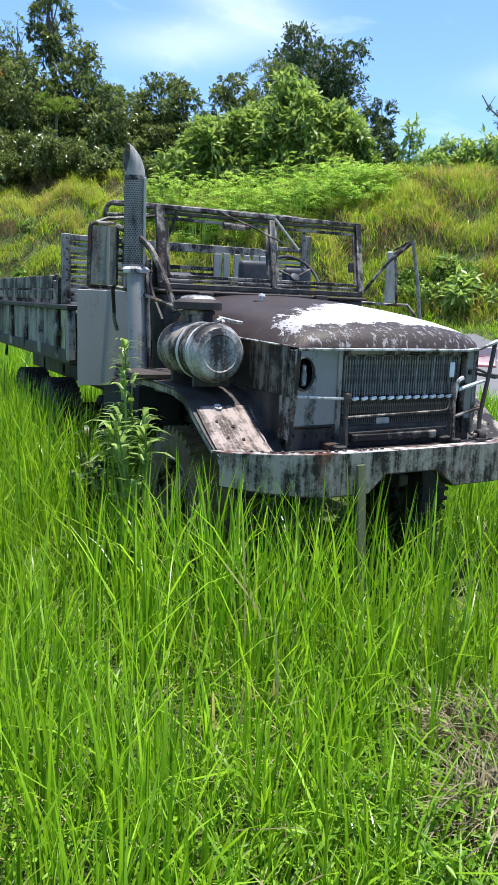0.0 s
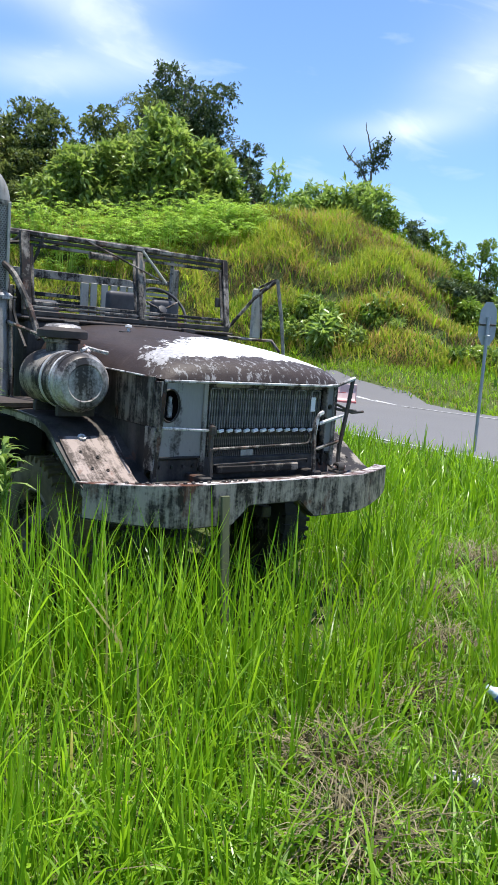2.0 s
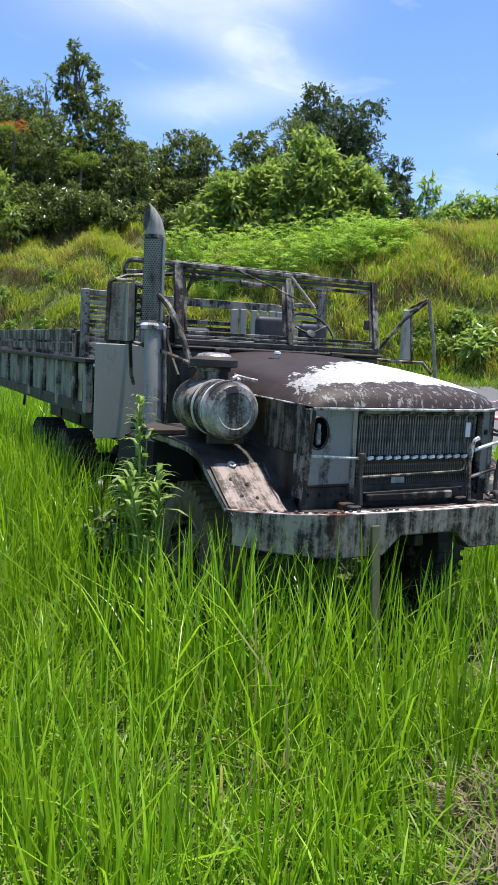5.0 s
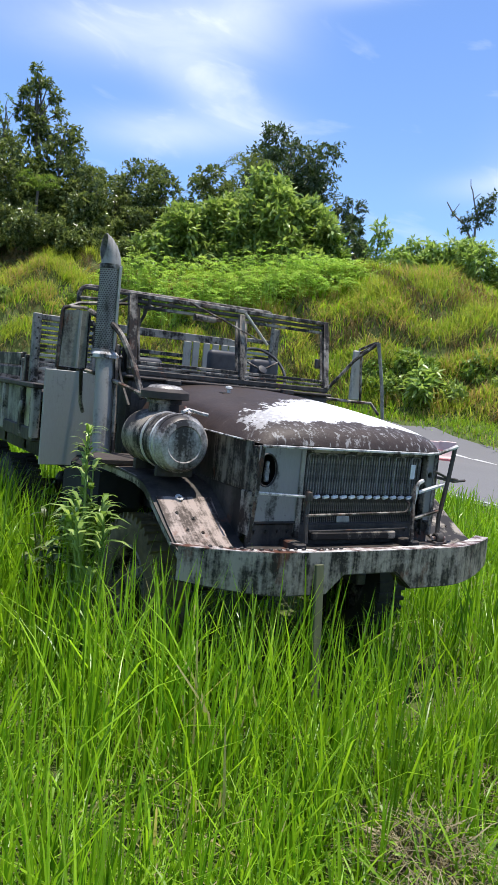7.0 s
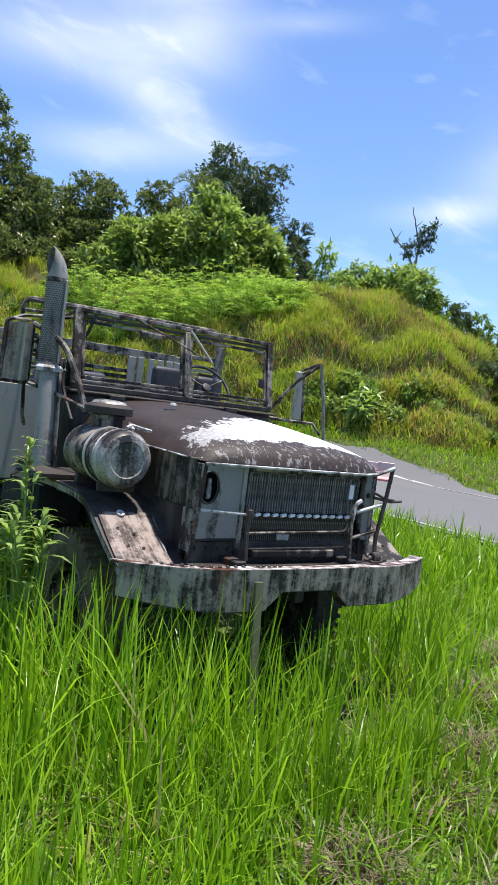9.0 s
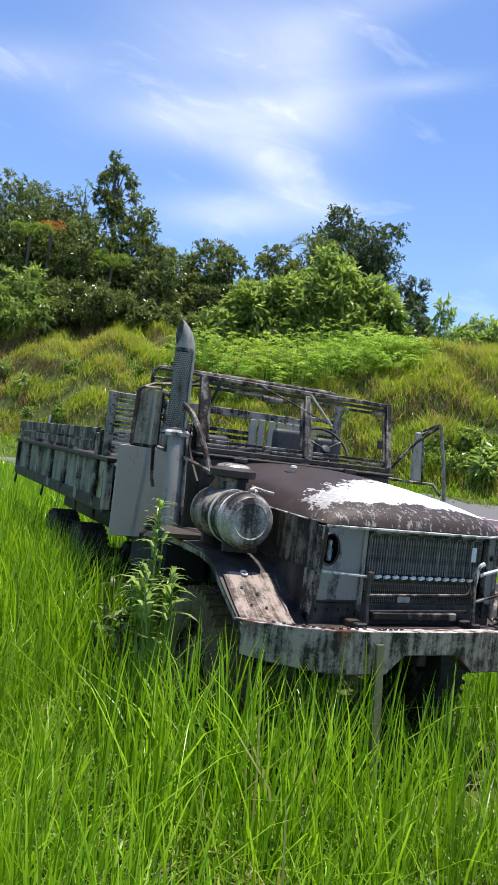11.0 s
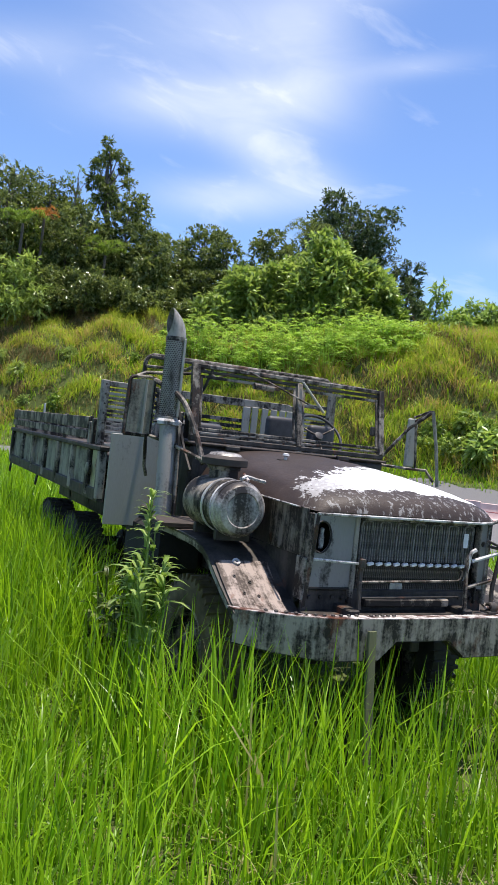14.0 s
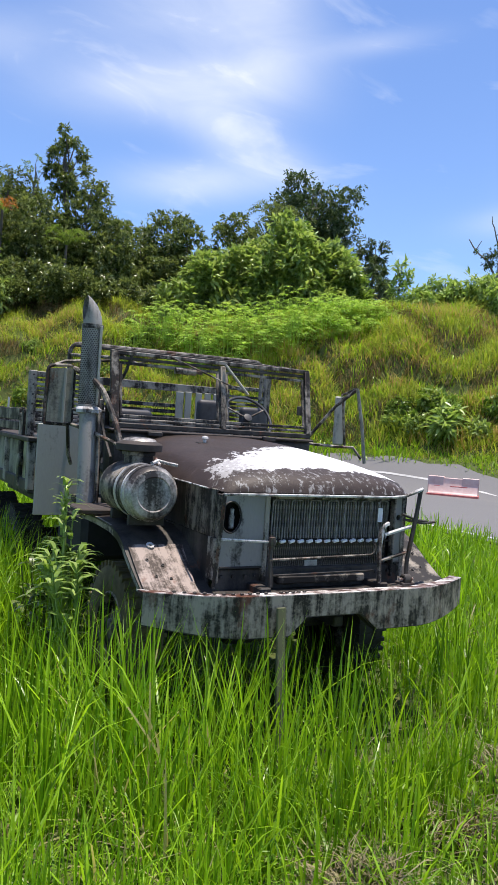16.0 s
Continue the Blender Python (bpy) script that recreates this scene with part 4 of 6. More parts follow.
def build_bed(truck):
    floor_ = part("bed_floor", box(-1.19, 1.19, 3.20, 7.94, 1.55, 1.62, 0.006), BROWN, truck, "dirty cargo bed floor")
    for s in (-1, 1):
        def sx(a, b):
            return min(s * a, s * b), max(s * a, s * b)
        wall = part("bed_side", box(*sx(1.165, 1.195), 3.20, 7.95, 1.20, 1.66, 0.005), GREENISH, truck, "ribbed grey-green side of the bed")
        part("rub_rail", box(*sx(1.15, 1.245), 3.18, 7.97, 1.645, 1.690, 0.008), BLACK, wall, "black top rail")
        part("lower_rail", box(*sx(1.16, 1.225), 3.20, 7.96, 1.185, 1.30, 0.008), BLACK, wall)
        for k, y in enumerate((3.24, 3.62, 4.28, 4.95, 5.65, 6.35, 7.10, 7.90)):
            part("rib", box(*sx(1.165, 1.238), y - 0.045, y + 0.045, 1.21, 1.65, 0.012), GREY_DARK if k % 2 else GREY, wall)
        part("front_patch", box(*sx(1.19, 1.203), 3.22, 3.56, 1.23, 1.64, 0.003), YELLOWISH, wall, "yellowed rusty patch")
        part("reflector", lathe([(0.0, 0.0), (0.055, 0.0), (0.060, 0.012), (0.050, 0.016), (0.0, 0.016)], at(s * 1.235, 3.56, 1.46, pose(0, 0, 0, 0, s * 90, 0)), 20), GREENISH, wall, "round reflector")
        # stake boards above the side
        for z0, z1 in ((1.73, 1.81), (1.83, 1.945)):
            part("stake_board", box(*sx(1.185, 1.212), 3.82, 8.05, z0, z1, 0.005), GREY_DARK, wall, "weathered side board")
        for y in (3.84, 4.9, 5.9, 6.9, 7.98):
            part("stake", box(*sx(1.16, 1.187), y - 0.035, y + 0.035, 1.68, 1.955, 0.004), BLACK, wall)
        part("corner_stake", box(*sx(1.175, 1.215), 3.60, 3.66, 1.69, 1.93, 0.005), GREY_DARK, wall)
        part("corner_stake", box(*sx(1.175, 1.215), 3.72, 3.77, 1.69, 1.90, 0.005), GREY, wall)
        for y in (6.0, 7.92):
            part("tie_hook", tube(arc([(s * 1.2, y, 1.19), (s * 1.22, y, 1.08), (s * 1.2, y + 0.07, 1.05), (s * 1.19, y + 0.08, 1.13)], 3, 0.04), 0.013, 6), BLACK, wall)
    part("tailgate", box(-1.18, 1.18, 7.93, 7.97, 1.22, 1.95, 0.006), GREY_DARK, truck, "closed tailgate")
    # chassis
    for s in (-1, 1):
        part("chassis_rail", box(min(s * 0.40, s * 0.48), max(s * 0.40, s * 0.48), 0.20, 7.9, 0.78, 0.96, 0.008), BLACK, truck)
        part("leaf_spring", box(min(s * 0.46, s * 0.54), max(s * 0.46, s * 0.54), 0.75, 1.95, 0.52, 0.60, 0.01), BLACK, truck)
    for y in (3.3, 4.2, 5.2, 6.2, 7.2):
        part("cross_member", box(-1.15, 1.15, y - 0.05, y + 0.05, 1.19, 1.30, 0.008), BLACK, truck)
        part("cross_member", box(-0.48, 0.48, y - 0.05, y + 0.05, 0.80, 0.94, 0.008), BLACK, truck)
        for s in (-1, 1):
            part("sill_block", box(min(s * 0.40, s * 0.48), max(s * 0.40, s * 0.48), y - 0.06, y + 0.06, 0.95, 1.20, 0.006), BLACK, truck)
    for y in (1.36, 4.70, 5.92):
        part("axle", tube([(-0.90, y, 0.42), (-0.15, y, 0.42), (-0.1, y, 0.42), (0.1, y, 0.42), (0.15, y, 0.42), (0.90, y, 0.42)], [0.06, 0.06, 0.15, 0.15, 0.06, 0.06], 12), BLACK, truck)
    part("fuel_tank", box(-0.95, -0.50, 2.35, 3.15, 0.72, 1.12, 0.05), DARK, truck)
    part("engine_block", box(-0.32, 0.32, 0.62, 1.85, 0.70, 1.40, 0.03), DARK, truck)


def build_mirrors(truck):
    frame_ = arc([(-1.36, 2.18, 1.84), (-1.345, 2.18, 2.285), (-1.125, 2.23, 2.30), (-1.13, 2.23, 1.835), (-1.355, 2.18, 1.84)], 4, 0.045)
    mir = part("side_mirror", sheet([[(-1.345, 2.188, 1.855), (-1.23, 2.20, 1.855), (-1.145, 2.222, 1.855)], [(-1.332, 2.186, 2.262), (-1.23, 2.20, 2.272), (-1.145, 2.222, 2.272)]], 0.02), GREENISH, truck, "tall side mirror with a grey back in a tube frame")
    part("mirror_frame", tube(frame_, 0.013, 8), TUBE, mir)
    part("mirror_rib", tube([(-1.215, 2.175, 1.85), (-1.21, 2.175, 2.27)], 0.012, 6), GREY_CLEAN, mir)
    part("strut", tube([(-1.13, 2.21, 1.84), (-1.05, 1.95, 1.80), (-0.93, 1.40, 1.69)], 0.016, 6), TUBE, mir)
    part("strut", tube([(-1.16, 2.22, 1.84), (-1.12, 2.30, 1.60), (-1.08, 2.35, 1.52)], 0.014, 6), TUBE, mir)
    part("strut", tube([(-1.34, 2.18, 2.27), (-1.20, 2.25, 2.33), (-0.88, 2.10, 2.36)], 0.014, 6), TUBE, mir)
    part("hose", tube(arc([(-1.13, 2.22, 2.28), (-1.02, 1.88, 2.16), (-0.95, 1.72, 1.92), (-0.905, 1.62, 1.68)], 5, 0.12), 0.022, 8), TUBE, truck, "bent grey tube")
    part("hose", tube(arc([(-1.0, 2.1, 2.35), (-1.01, 1.95, 2.05), (-0.97, 1.9, 1.80), (-0.95, 1.75, 1.62)], 5, 0.10), 0.012, 6), BLACK, truck)
    mir = part("side_mirror", box(1.215, 1.325, 2.02, 2.05, 1.80, 2.24, 0.012), GREY_CLEAN, truck, "narrow side mirror on a bent tube bracket")
    part("mirror_pole", tube([(1.195, 1.68, 2.30), (1.25, 1.66, 2.0), (1.29, 1.64, 1.66)], 0.015, 8), GREENISH, mir)
    part("strut", tube([(1.20, 1.68, 2.30), (1.10, 1.86, 2.14), (0.92, 2.02, 1.83)], 0.014, 6), TUBE, mir)
    part("strut", tube([(0.90, 1.98, 1.80), (1.10, 1.86, 1.79), (1.26, 1.78, 1.79), (1.29, 1.70, 1.70)], 0.013, 6), TUBE, mir)
    part("strut", tube([(1.19, 1.70, 2.29), (1.235, 1.95, 2.22), (1.345, 2.03, 1.80)], 0.011, 6), TUBE, mir)
    part("strut", tube([(1.28, 2.03, 2.25), (1.20, 1.72, 2.30)], 0.011, 6), TUBE, mir)


build_bumper(truck)
build_nose(truck)
build_hood(truck)
for side in (-1, 1):
    build_fender(truck, side)
    build_wheel(truck, side * 0.90, 1.36, 0.42, "front_wheel", rubber=RUBBER if side < 0 else SHADED_RUBBER)
    for wy in (4.70, 5.92):
        build_wheel(truck, side * 0.92, wy, 0.42, "rear_wheel", 0.50, 0.27, SHADED_RUBBER)
build_air_cleaner(truck)
build_exhaust(truck)
build_cab(truck)
build_headboard(truck)
build_bed(truck)
build_mirrors(truck)


# ---- ground and road ----
def raw_mesh(name, verts, faces, material, smooth_faces=True):
    me = bpy.data.meshes.new(name)
    me.from_pydata(verts if isinstance(verts, list) else verts.tolist(), [], faces if isinstance(faces, list) else faces.tolist())
    me.materials.append(material)
    if smooth_faces:
        me.polygons.foreach_set("use_smooth", np.ones(len(me.polygons), bool))
    me.update()
    return new(name, me)


def build_ground():
    azs = np.concatenate([np.arange(-180, -10, 5), np.arange(-10, 80, 0.6), np.arange(80, 180, 5)])
    rs = np.concatenate([np.arange(0.01, 8, 0.35), np.arange(8, 80, 0.7), np.geomspace(80, 4000, 40)])
    a, r = np.meshgrid(np.radians(azs), rs, indexing="ij")
    x, y = C0[0] + r * np.sin(a), C0[1] + r * np.cos(a)
    v = np.stack([x, y, height(x, y)], -1).reshape(-1, 3)
    n, k = len(azs), len(rs)
    f = [(i * k + j, ((i + 1) % n) * k + j, ((i + 1) % n) * k + j + 1, i * k + j + 1) for i in range(n) for j in range(k - 1)]
    return tagged(raw_mesh("ground", v, f, GROUND), "grassy ground with a hill behind the road", "ground", kind="structure")


def road_line(step=1.0):
    """Points along the middle of the road: x, y, direction, half width."""
    pts = np.array(ROAD)
    for _ in range(3):
        q = np.empty((2 * len(pts) - 2, 3))
        q[0::2] = pts[:-1] * 0.75 + pts[1:] * 0.25
        q[1::2] = pts[:-1] * 0.25 + pts[1:] * 0.75
        pts = np.vstack([pts[:1], q, pts[-1:]])
    d = np.gradient(pts[:, :2], axis=0)
    d /= np.linalg.norm(d, axis=1)[:, None]
    return pts, d


def strip(name, off0, off1, lift, material, cols=8, wob=0.0, rows=None):
    pts, d = road_line()
    if rows:
        pts, d = pts[rows], d[rows]
    side = np.stack([d[:, 1], -d[:, 0]], 1)
    us = np.linspace(0, 1, cols)
    v, f = [], []
    for i in range(len(pts)):
        h = pts[i, 2] / 5.2
        for u in us:
            o = (off0 + (off1 - off0) * u) * h
            if wob and u in (0.0, 1.0):
                o += wob * math.sin(i * 2.3 + u * 9) * (1 if u else -1)
            x, y = pts[i, :2] + side[i] * o
            crown = 0.05 * (1 - (o / 5.2) ** 2)
            v.append((x, y, float(height(x, y)) + lift + crown))
    for i in range(len(pts) - 1):
        for k in range(cols - 1):
            a = i * cols + k
            f.append((a, a + 1, a + cols + 1, a + cols))
    return raw_mesh(name, v, f, material)


build_ground()
tagged(strip("road", -5.2, 5.2, 0.045, ASPHALT, 14, 0.25), "worn grey asphalt country road", "road", kind="structure")
tagged(strip("road_edge_line", 3.72, 3.86, 0.062, PAINT_LINE, 2), "worn white edge line on the road", "road marking", kind="structure")
tagged(strip("road_near_line", -4.86, -4.74, 0.062, PAINT_LINE, 2), "worn white edge line on the road", "road marking", kind="structure")


# ---- grass and leaves ----
def blades(n, rng, x, y, z, length, width, lean, heading=None, twist=0.5, droop=1.0):
    """Arching blades of three pieces each: vertices and faces."""
    a = rng.uniform(0, 2 * math.pi, n) if heading is None else heading
    dx, dy = np.cos(a), np.sin(a)
    b = a + math.pi / 2 + rng.normal(0, twist, n)
    wx, wy = np.cos(b) * width * 0.5, np.sin(b) * width * 0.5
    base = np.stack([x, y, z], 1)
    out = np.empty((n, 7, 3))
    for k, (s, wf) in enumerate(((0.0, 0.75), (0.45, 1.0), (0.80, 0.62))):
        reach = lean * length * s ** 1.8
        up = length * (s - droop * lean * 0.42 * s ** 3)
        c = base + np.stack([dx * reach, dy * reach, up], 1)
        w = np.stack([wx * wf, wy * wf, np.zeros(n)], 1)
        out[:, 2 * k] = c - w
        out[:, 2 * k + 1] = c + w
    reach = lean * length
    out[:, 6] = base + np.stack([dx * reach, dy * reach, length * (1 - droop * lean * 0.42)], 1)
    idx = np.arange(n)[:, None] * 7
    quads = np.concatenate([idx + np.array([0, 1, 3, 2]), idx + np.array([2, 3, 5, 4])])
    tris = idx + np.array([4, 5, 6])
    return out.reshape(-1, 3), quads, tris


def blade_mesh(name, data, material):
    v, q, t = data
    nq, nt = len(q), len(t)
    me = bpy.data.meshes.new(name)
    me.vertices.add(len(v))
    me.vertices.foreach_set("co", v.astype(np.float32).ravel())
    me.loops.add(nq * 4 + nt * 3)
    me.loops.foreach_set("vertex_index", np.concatenate([q.ravel(), t.ravel()]).astype(np.int32))
    me.polygons.add(nq + nt)
    me.polygons.foreach_set("loop_start", np.concatenate([np.arange(nq) * 4, nq * 4 + np.arange(nt) * 3]).astype(np.int32))
    me.update(calc_edges=True)
    me.polygons.foreach_set("use_smooth", np.ones(nq + nt, bool))
    me.materials.append(material)
    return new(name, me)


def scatter(rng, n, density, x0, x1, y0, y1):
    """n places in a rectangle, kept by a density from 0 to 1."""
    xs, ys = np.empty(0), np.empty(0)
    while len(xs) < n:
        x, y = rng.uniform(x0, x1, n * 2), rng.uniform(y0, y1, n * 2)
        keep = rng.uniform(0, 1, n * 2) < density(x, y)
        xs, ys = np.append(xs, x[keep]), np.append(ys, y[keep])
    return xs[:n], ys[:n]


def patchy(x, y, f=1.0, p=0.0):
    return 0.5 + 0.5 * np.sin(x * 1.9 * f + 1.7 * np.sin(y * 1.3 * f + p)) * np.sin(y * 2.3 * f + 1.1 * np.sin(x * 1.7 * f - p))


WASHED = ((-0.75, -1.32, 0.27), (-1.02, -1.72, 0.26), (0.10, -1.00, 0.18), (0.74, -0.72, 0.26), (-0.30, -1.62, 0.16), (2.65, 0.38, 0.42), (1.65, -0.10, 0.22), (-2.1, -2.1, 0.16))


def bare(x, y):
    """Washed-out places beside the truck's front."""
    d = np.full(np.shape(x), 9.0)
    for ax, ay, r in WASHED:
        d = np.minimum(d, np.hypot(x - ax, y - ay) / r)
    return d


def lane(x, y):
    """The washed-out places with the low grass in front of each."""
    d = np.full(np.shape(x), 9.0)
    for ax, ay, r in WASHED:
        vx, vy = C0[0] - ax, C0[1] - ay
        l = math.hypot(vx, vy)
        u = np.clip(((x - ax) * vx + (y - ay) * vy) / l, 0, 0.8)
        d = np.minimum(d, np.hypot(x - ax - u * vx / l, y - ay - u * vy / l) / r)
    return d


def beside(x, y):
    """How far a place lies on the low-grass side of the washed-out track."""
    return ((x + 1.3) * 2.9 - (y + 2.3) * 4.3) / 5.19


def off_track(x, y):
    return np.hypot(x - C0[0], y - C0[1])


def tall_grass():
    rng = np.random.default_rng(11)

    def dens(x, y):
        r = off_track(x, y)
        d = 1.0 / (1 + (r / 4.2) ** 1.7)
        d = d * (0.35 + 0.65 * patchy(x, y)) * (0.35 + 0.65 * smooth(0.4, 0.9, bare(x, y)))
        d = d * np.where(x > 0.6 + 0.25 * y, 0.85, 1.0)
        d = d * np.where((x > -2.1) & (x < -1.0) & (y > 2.4) & (y < 8.5), 1.8, 1.0)
        d = d * np.where((np.abs(x) < 1.0) & (y > 0.6) & (y < 7.9), 0.12, 1.0)
        d = d * np.where((x > -1.15) & (x < -0.32) & (y > -0.32) & (y < 0.7), 0.50, 1.0)
        d = d * np.where((x > -0.32) & (x < 1.05) & (y > -0.70) & (y < 0.7), 0.48, 1.0)
        return d * (r > 0.85) * (road_gap(x, y) > 5.4)

    tufts, per = 9400, 10
    n = tufts * per
    tx, ty = scatter(rng, tufts, dens, -10, 9.5, -9, 22)
    i = np.repeat(np.arange(tufts), per)
    out = rng.uniform(0, 2 * math.pi, n)
    away = np.abs(rng.normal(0, 0.055, n)) * (1 + 0.10 * off_track(tx, ty)[i])
    x, y = tx[i] + away * np.cos(out), ty[i] + away * np.sin(out)
    r = off_track(x, y)
    az = np.degrees(np.arctan2(x - C0[0], y - C0[1]))
    near_truck = np.exp(-((np.clip(np.abs(x) - 1.1, 0, 9) ** 2) + np.clip(-y - 0.15, 0, 9) ** 2) / 0.9)
    tall = 0.45 + 0.18 * patchy(x, y, 0.6, 1.0) + (0.29 + 0.12 * (x < -1.2) + 0.20 * (x < -1.0) * smooth(2.2, 3.4, y)) * near_truck - 0.14 * smooth(0.8, 3.5, x - 0.2 * y)
    length = np.clip(tall * rng.normal(1.0, 0.16, tufts)[i] * rng.normal(1.0, 0.20, n), 0.12, 1.1)
    length *= 1 - 0.6 * np.exp(-((x - 0.38) ** 2 + (y + 1.62) ** 2) / 0.10)
    length *= np.where((np.abs(x) < 1.2) & (y > 0.3) & (y < 7.9), 0.75, 1.0)
    length *= 1 - 0.28 * ((x > -0.32) & (x < 1.05) & (y > -0.75) & (y < 0.9))
    length *= 1 - 0.45 * smooth(17, 27, az) * (1 - smooth(2.7, 3.5, r))
    width = rng.uniform(0.006, 0.0155, n) * (0.75 + 0.06 * np.clip(r, 0, 14))
    lean = np.clip(rng.gamma(2.0, 0.15, n), 0.04, 1.1)
    length *= (1 - 0.5 * smooth(-0.15, 0.45, beside(x, y))) * (0.42 + 0.58 * smooth(0.4, 1.0, lane(x, y)))
    z = height(x, y) - 0.02
    heading = out + rng.normal(0, 0.6, n)
    tagged(blade_mesh("tall_grass", blades(n, rng, x, y, z, length, width, lean, heading), BLADE), "tall fresh green grass blades on the verge", "grass", kind="stuff")


def short_grass():
    rng = np.random.default_rng(12)

    def dens(x, y):
        r = off_track(x, y)
        d = 1.0 / (1 + (r / 4.0) ** 1.6) * (0.5 + 0.5 * patchy(x, y, 1.4, 2.0)) * (0.45 + 0.55 * smooth(0.3, 0.7, bare(x, y)))
        d = d * np.where((np.abs(x) < 1.1) & (y > -0.25) & (y < 7.9), 0.15, 1.0)
        return d * (r > 0.25) * (road_gap(x, y) > 5.2)

    n = 76000
    x, y = scatter(rng, n, dens, -9, 9.5, -5.5, 22)
    r = off_track(x, y)
    length = np.clip(rng.normal(0.23, 0.08, n), 0.06, 0.46)
    width = rng.uniform(0.007, 0.016, n) * (0.8 + 0.06 * np.clip(r, 0, 14))
    lean = np.clip(rng.gamma(2.5, 0.28, n), 0.1, 1.5)
    tagged(blade_mesh("short_grass", blades(n, rng, x, y, height(x, y) - 0.01, length, width, lean), BLADE_SHORT), "short dense undergrowth of green grass", "grass", kind="stuff")


def ground_weeds():
    """Low broad-leaved weeds between the grass."""
    rng = np.random.default_rng(21)

    def dens(x, y):
        r = off_track(x, y)
        return (r > 1.1) / (1 + (r / 3.2) ** 3) * (0.15 + 0.85 * patchy(x, y, 1.1, 0.4) ** 2) * (0.3 + 0.7 * smooth(0.4, 0.9, bare(x, y))) * np.where((np.abs(x) < 1.1) & (y > -0.1), 0.0, 1.0)

    n = 6500
    x, y = scatter(rng, n, dens, -6.5, 4.5, -4.5, 3.5)
    tips = np.stack([x, y, height(x, y) + rng.uniform(0.03, 0.20, n)], 1)
    out = rng.normal(0, 0.5, (n, 3)) + np.array([0, 0, 0.45])
    tagged(blade_mesh("ground_weeds", leaf_sprays(tips, out, 7, 0.048, rng, 0.28, 0.1, 1.0), BLADE_SHORT), "low leafy weeds between the grass blades", "weeds", kind="stuff")


def straw():
    rng = np.random.default_rng(13)

    def dens(x, y):
        return np.where(bare(x, y) < 0.75, 1.0, 0.025) * (off_track(x, y) > 0.9) * (road_gap(x, y) > 5.4)

    n = 2600
    x, y = scatter(rng, n, dens, -4.5, 4.5, -4, 3.5)
    length = rng.uniform(0.10, 0.34, n)
    width = rng.uniform(0.004, 0.009, n)
    lean = rng.uniform(0.5, 1.7, n)
    tagged(blade_mesh("dead_straw", blades(n, rng, x, y, height(x, y) - 0.01 + rng.uniform(0, 0.08, n), length, width, lean), STRAW), "dry grey-brown straw and dead grass", "dead grass", kind="stuff")


def verge_grass():
    """Grass by the road and farther off, in coarser blades."""
    rng = np.random.default_rng(14)

    def dens(x, y):
        r = off_track(x, y)
        az = np.degrees(np.arctan2(x - C0[0], y - C0[1]))
        return (r > 9) * (road_gap(x, y) > np.where(x > 9, 4.9, 5.0) - 1.2 * smooth(14, 28, y)) * np.where((az > -8) & (az < 70), 1.0, 0.10) / (1 + (r / 22) ** 2)

    n = 42000
    x, y = scatter(rng, n, dens, -25, 45, -12, 45)
    r = off_track(x, y)
    length = np.clip(rng.normal(0.42, 0.12, n), 0.15, 0.9)
    length = np.where((road_gap(x, y) < 7.5) & (y < 20), length * 0.62, length * 1.25)
    width = rng.uniform(0.012, 0.024, n) * (0.5 + r / 16)
    lean = np.clip(rng.gamma(2.2, 0.2, n), 0.05, 1.2)
    tagged(blade_mesh("verge_grass", blades(n, rng, x, y, height(x, y) - 0.03, length, width, lean), BLADE), "bright roadside grass", "grass", kind="stuff")


def hill_spots(rng, n, lo=0.0):
    """Places on the hill by bearing and distance up the slope."""
    az = rng.uniform(-4, 63, n)
    rb = np.interp(az, AZ_T, BASE_R)
    u = lo + (1.16 - lo) * rng.beta(1.0, 1.05, n)
    r = rb + u * 13
    return C0[0] + r * np.sin(np.radians(az)), C0[1] + r * np.cos(np.radians(az)), u


def tussocks(name, rng, x, y, per, tall, material, label, spread=0.30, wide=(0.020, 0.042), lean_of=(2.2, 0.30)):
    """Tufts of blades that arch outwards from shared roots."""
    n = len(x) * per
    i = np.repeat(np.arange(len(x)), per)
    a = rng.uniform(0, 2 * math.pi, n)
    q = spread * np.sqrt(rng.uniform(0, 1, n))
    px, py = x[i] + q * np.cos(a), y[i] + q * np.sin(a)
    length = np.clip(tall[i] * rng.normal(1.0, 0.22, n), 0.12, 1.4)
    lean = np.clip(rng.gamma(lean_of[0], lean_of[1], n), 0.1, 1.6)
    tagged(blade_mesh(name, blades(n, rng, px, py, height(px, py) - 0.05, length, rng.uniform(*wide, n), lean, a + rng.normal(0, 0.7, n)), material), label, "grass", kind="stuff")


def dry_side(x, y, u):
    """Below a ledge the grass is dead: the phase of the step and a broken pattern."""
    g = ledge(x, y, u + 0.035) - ledge(x, y, u - 0.035)
    return g * 2.6 + 0.55 * np.sin(x * 0.27 + 1.9 * np.sin(y * 0.19)) + 0.35 * np.sin(x * 0.9 + y * 0.6)


def hill_grass():
    rng = np.random.default_rng(15)
    x, y, u = hill_spots(rng, 12800)
    dry = dry_side(x, y, u) + rng.normal(0, 0.35, len(x)) > 0.48
    tall = rng.uniform(0.34, 0.72, len(x)) * (0.7 + 0.6 * patchy(x, y, 0.3, 0.6))
    tussocks("hill_grass", rng, x[~dry], y[~dry], 13, tall[~dry], HILL_GRASS, "rough yellow-green grass in tufts on the hillside")
    tussocks("dry_hill_grass", rng, x[dry], y[dry], 15, tall[dry] * 0.85, HILL_DRY, "dead brown grass hanging below the ledges of the hill", 0.34, (0.016, 0.034), (3.4, 0.30))


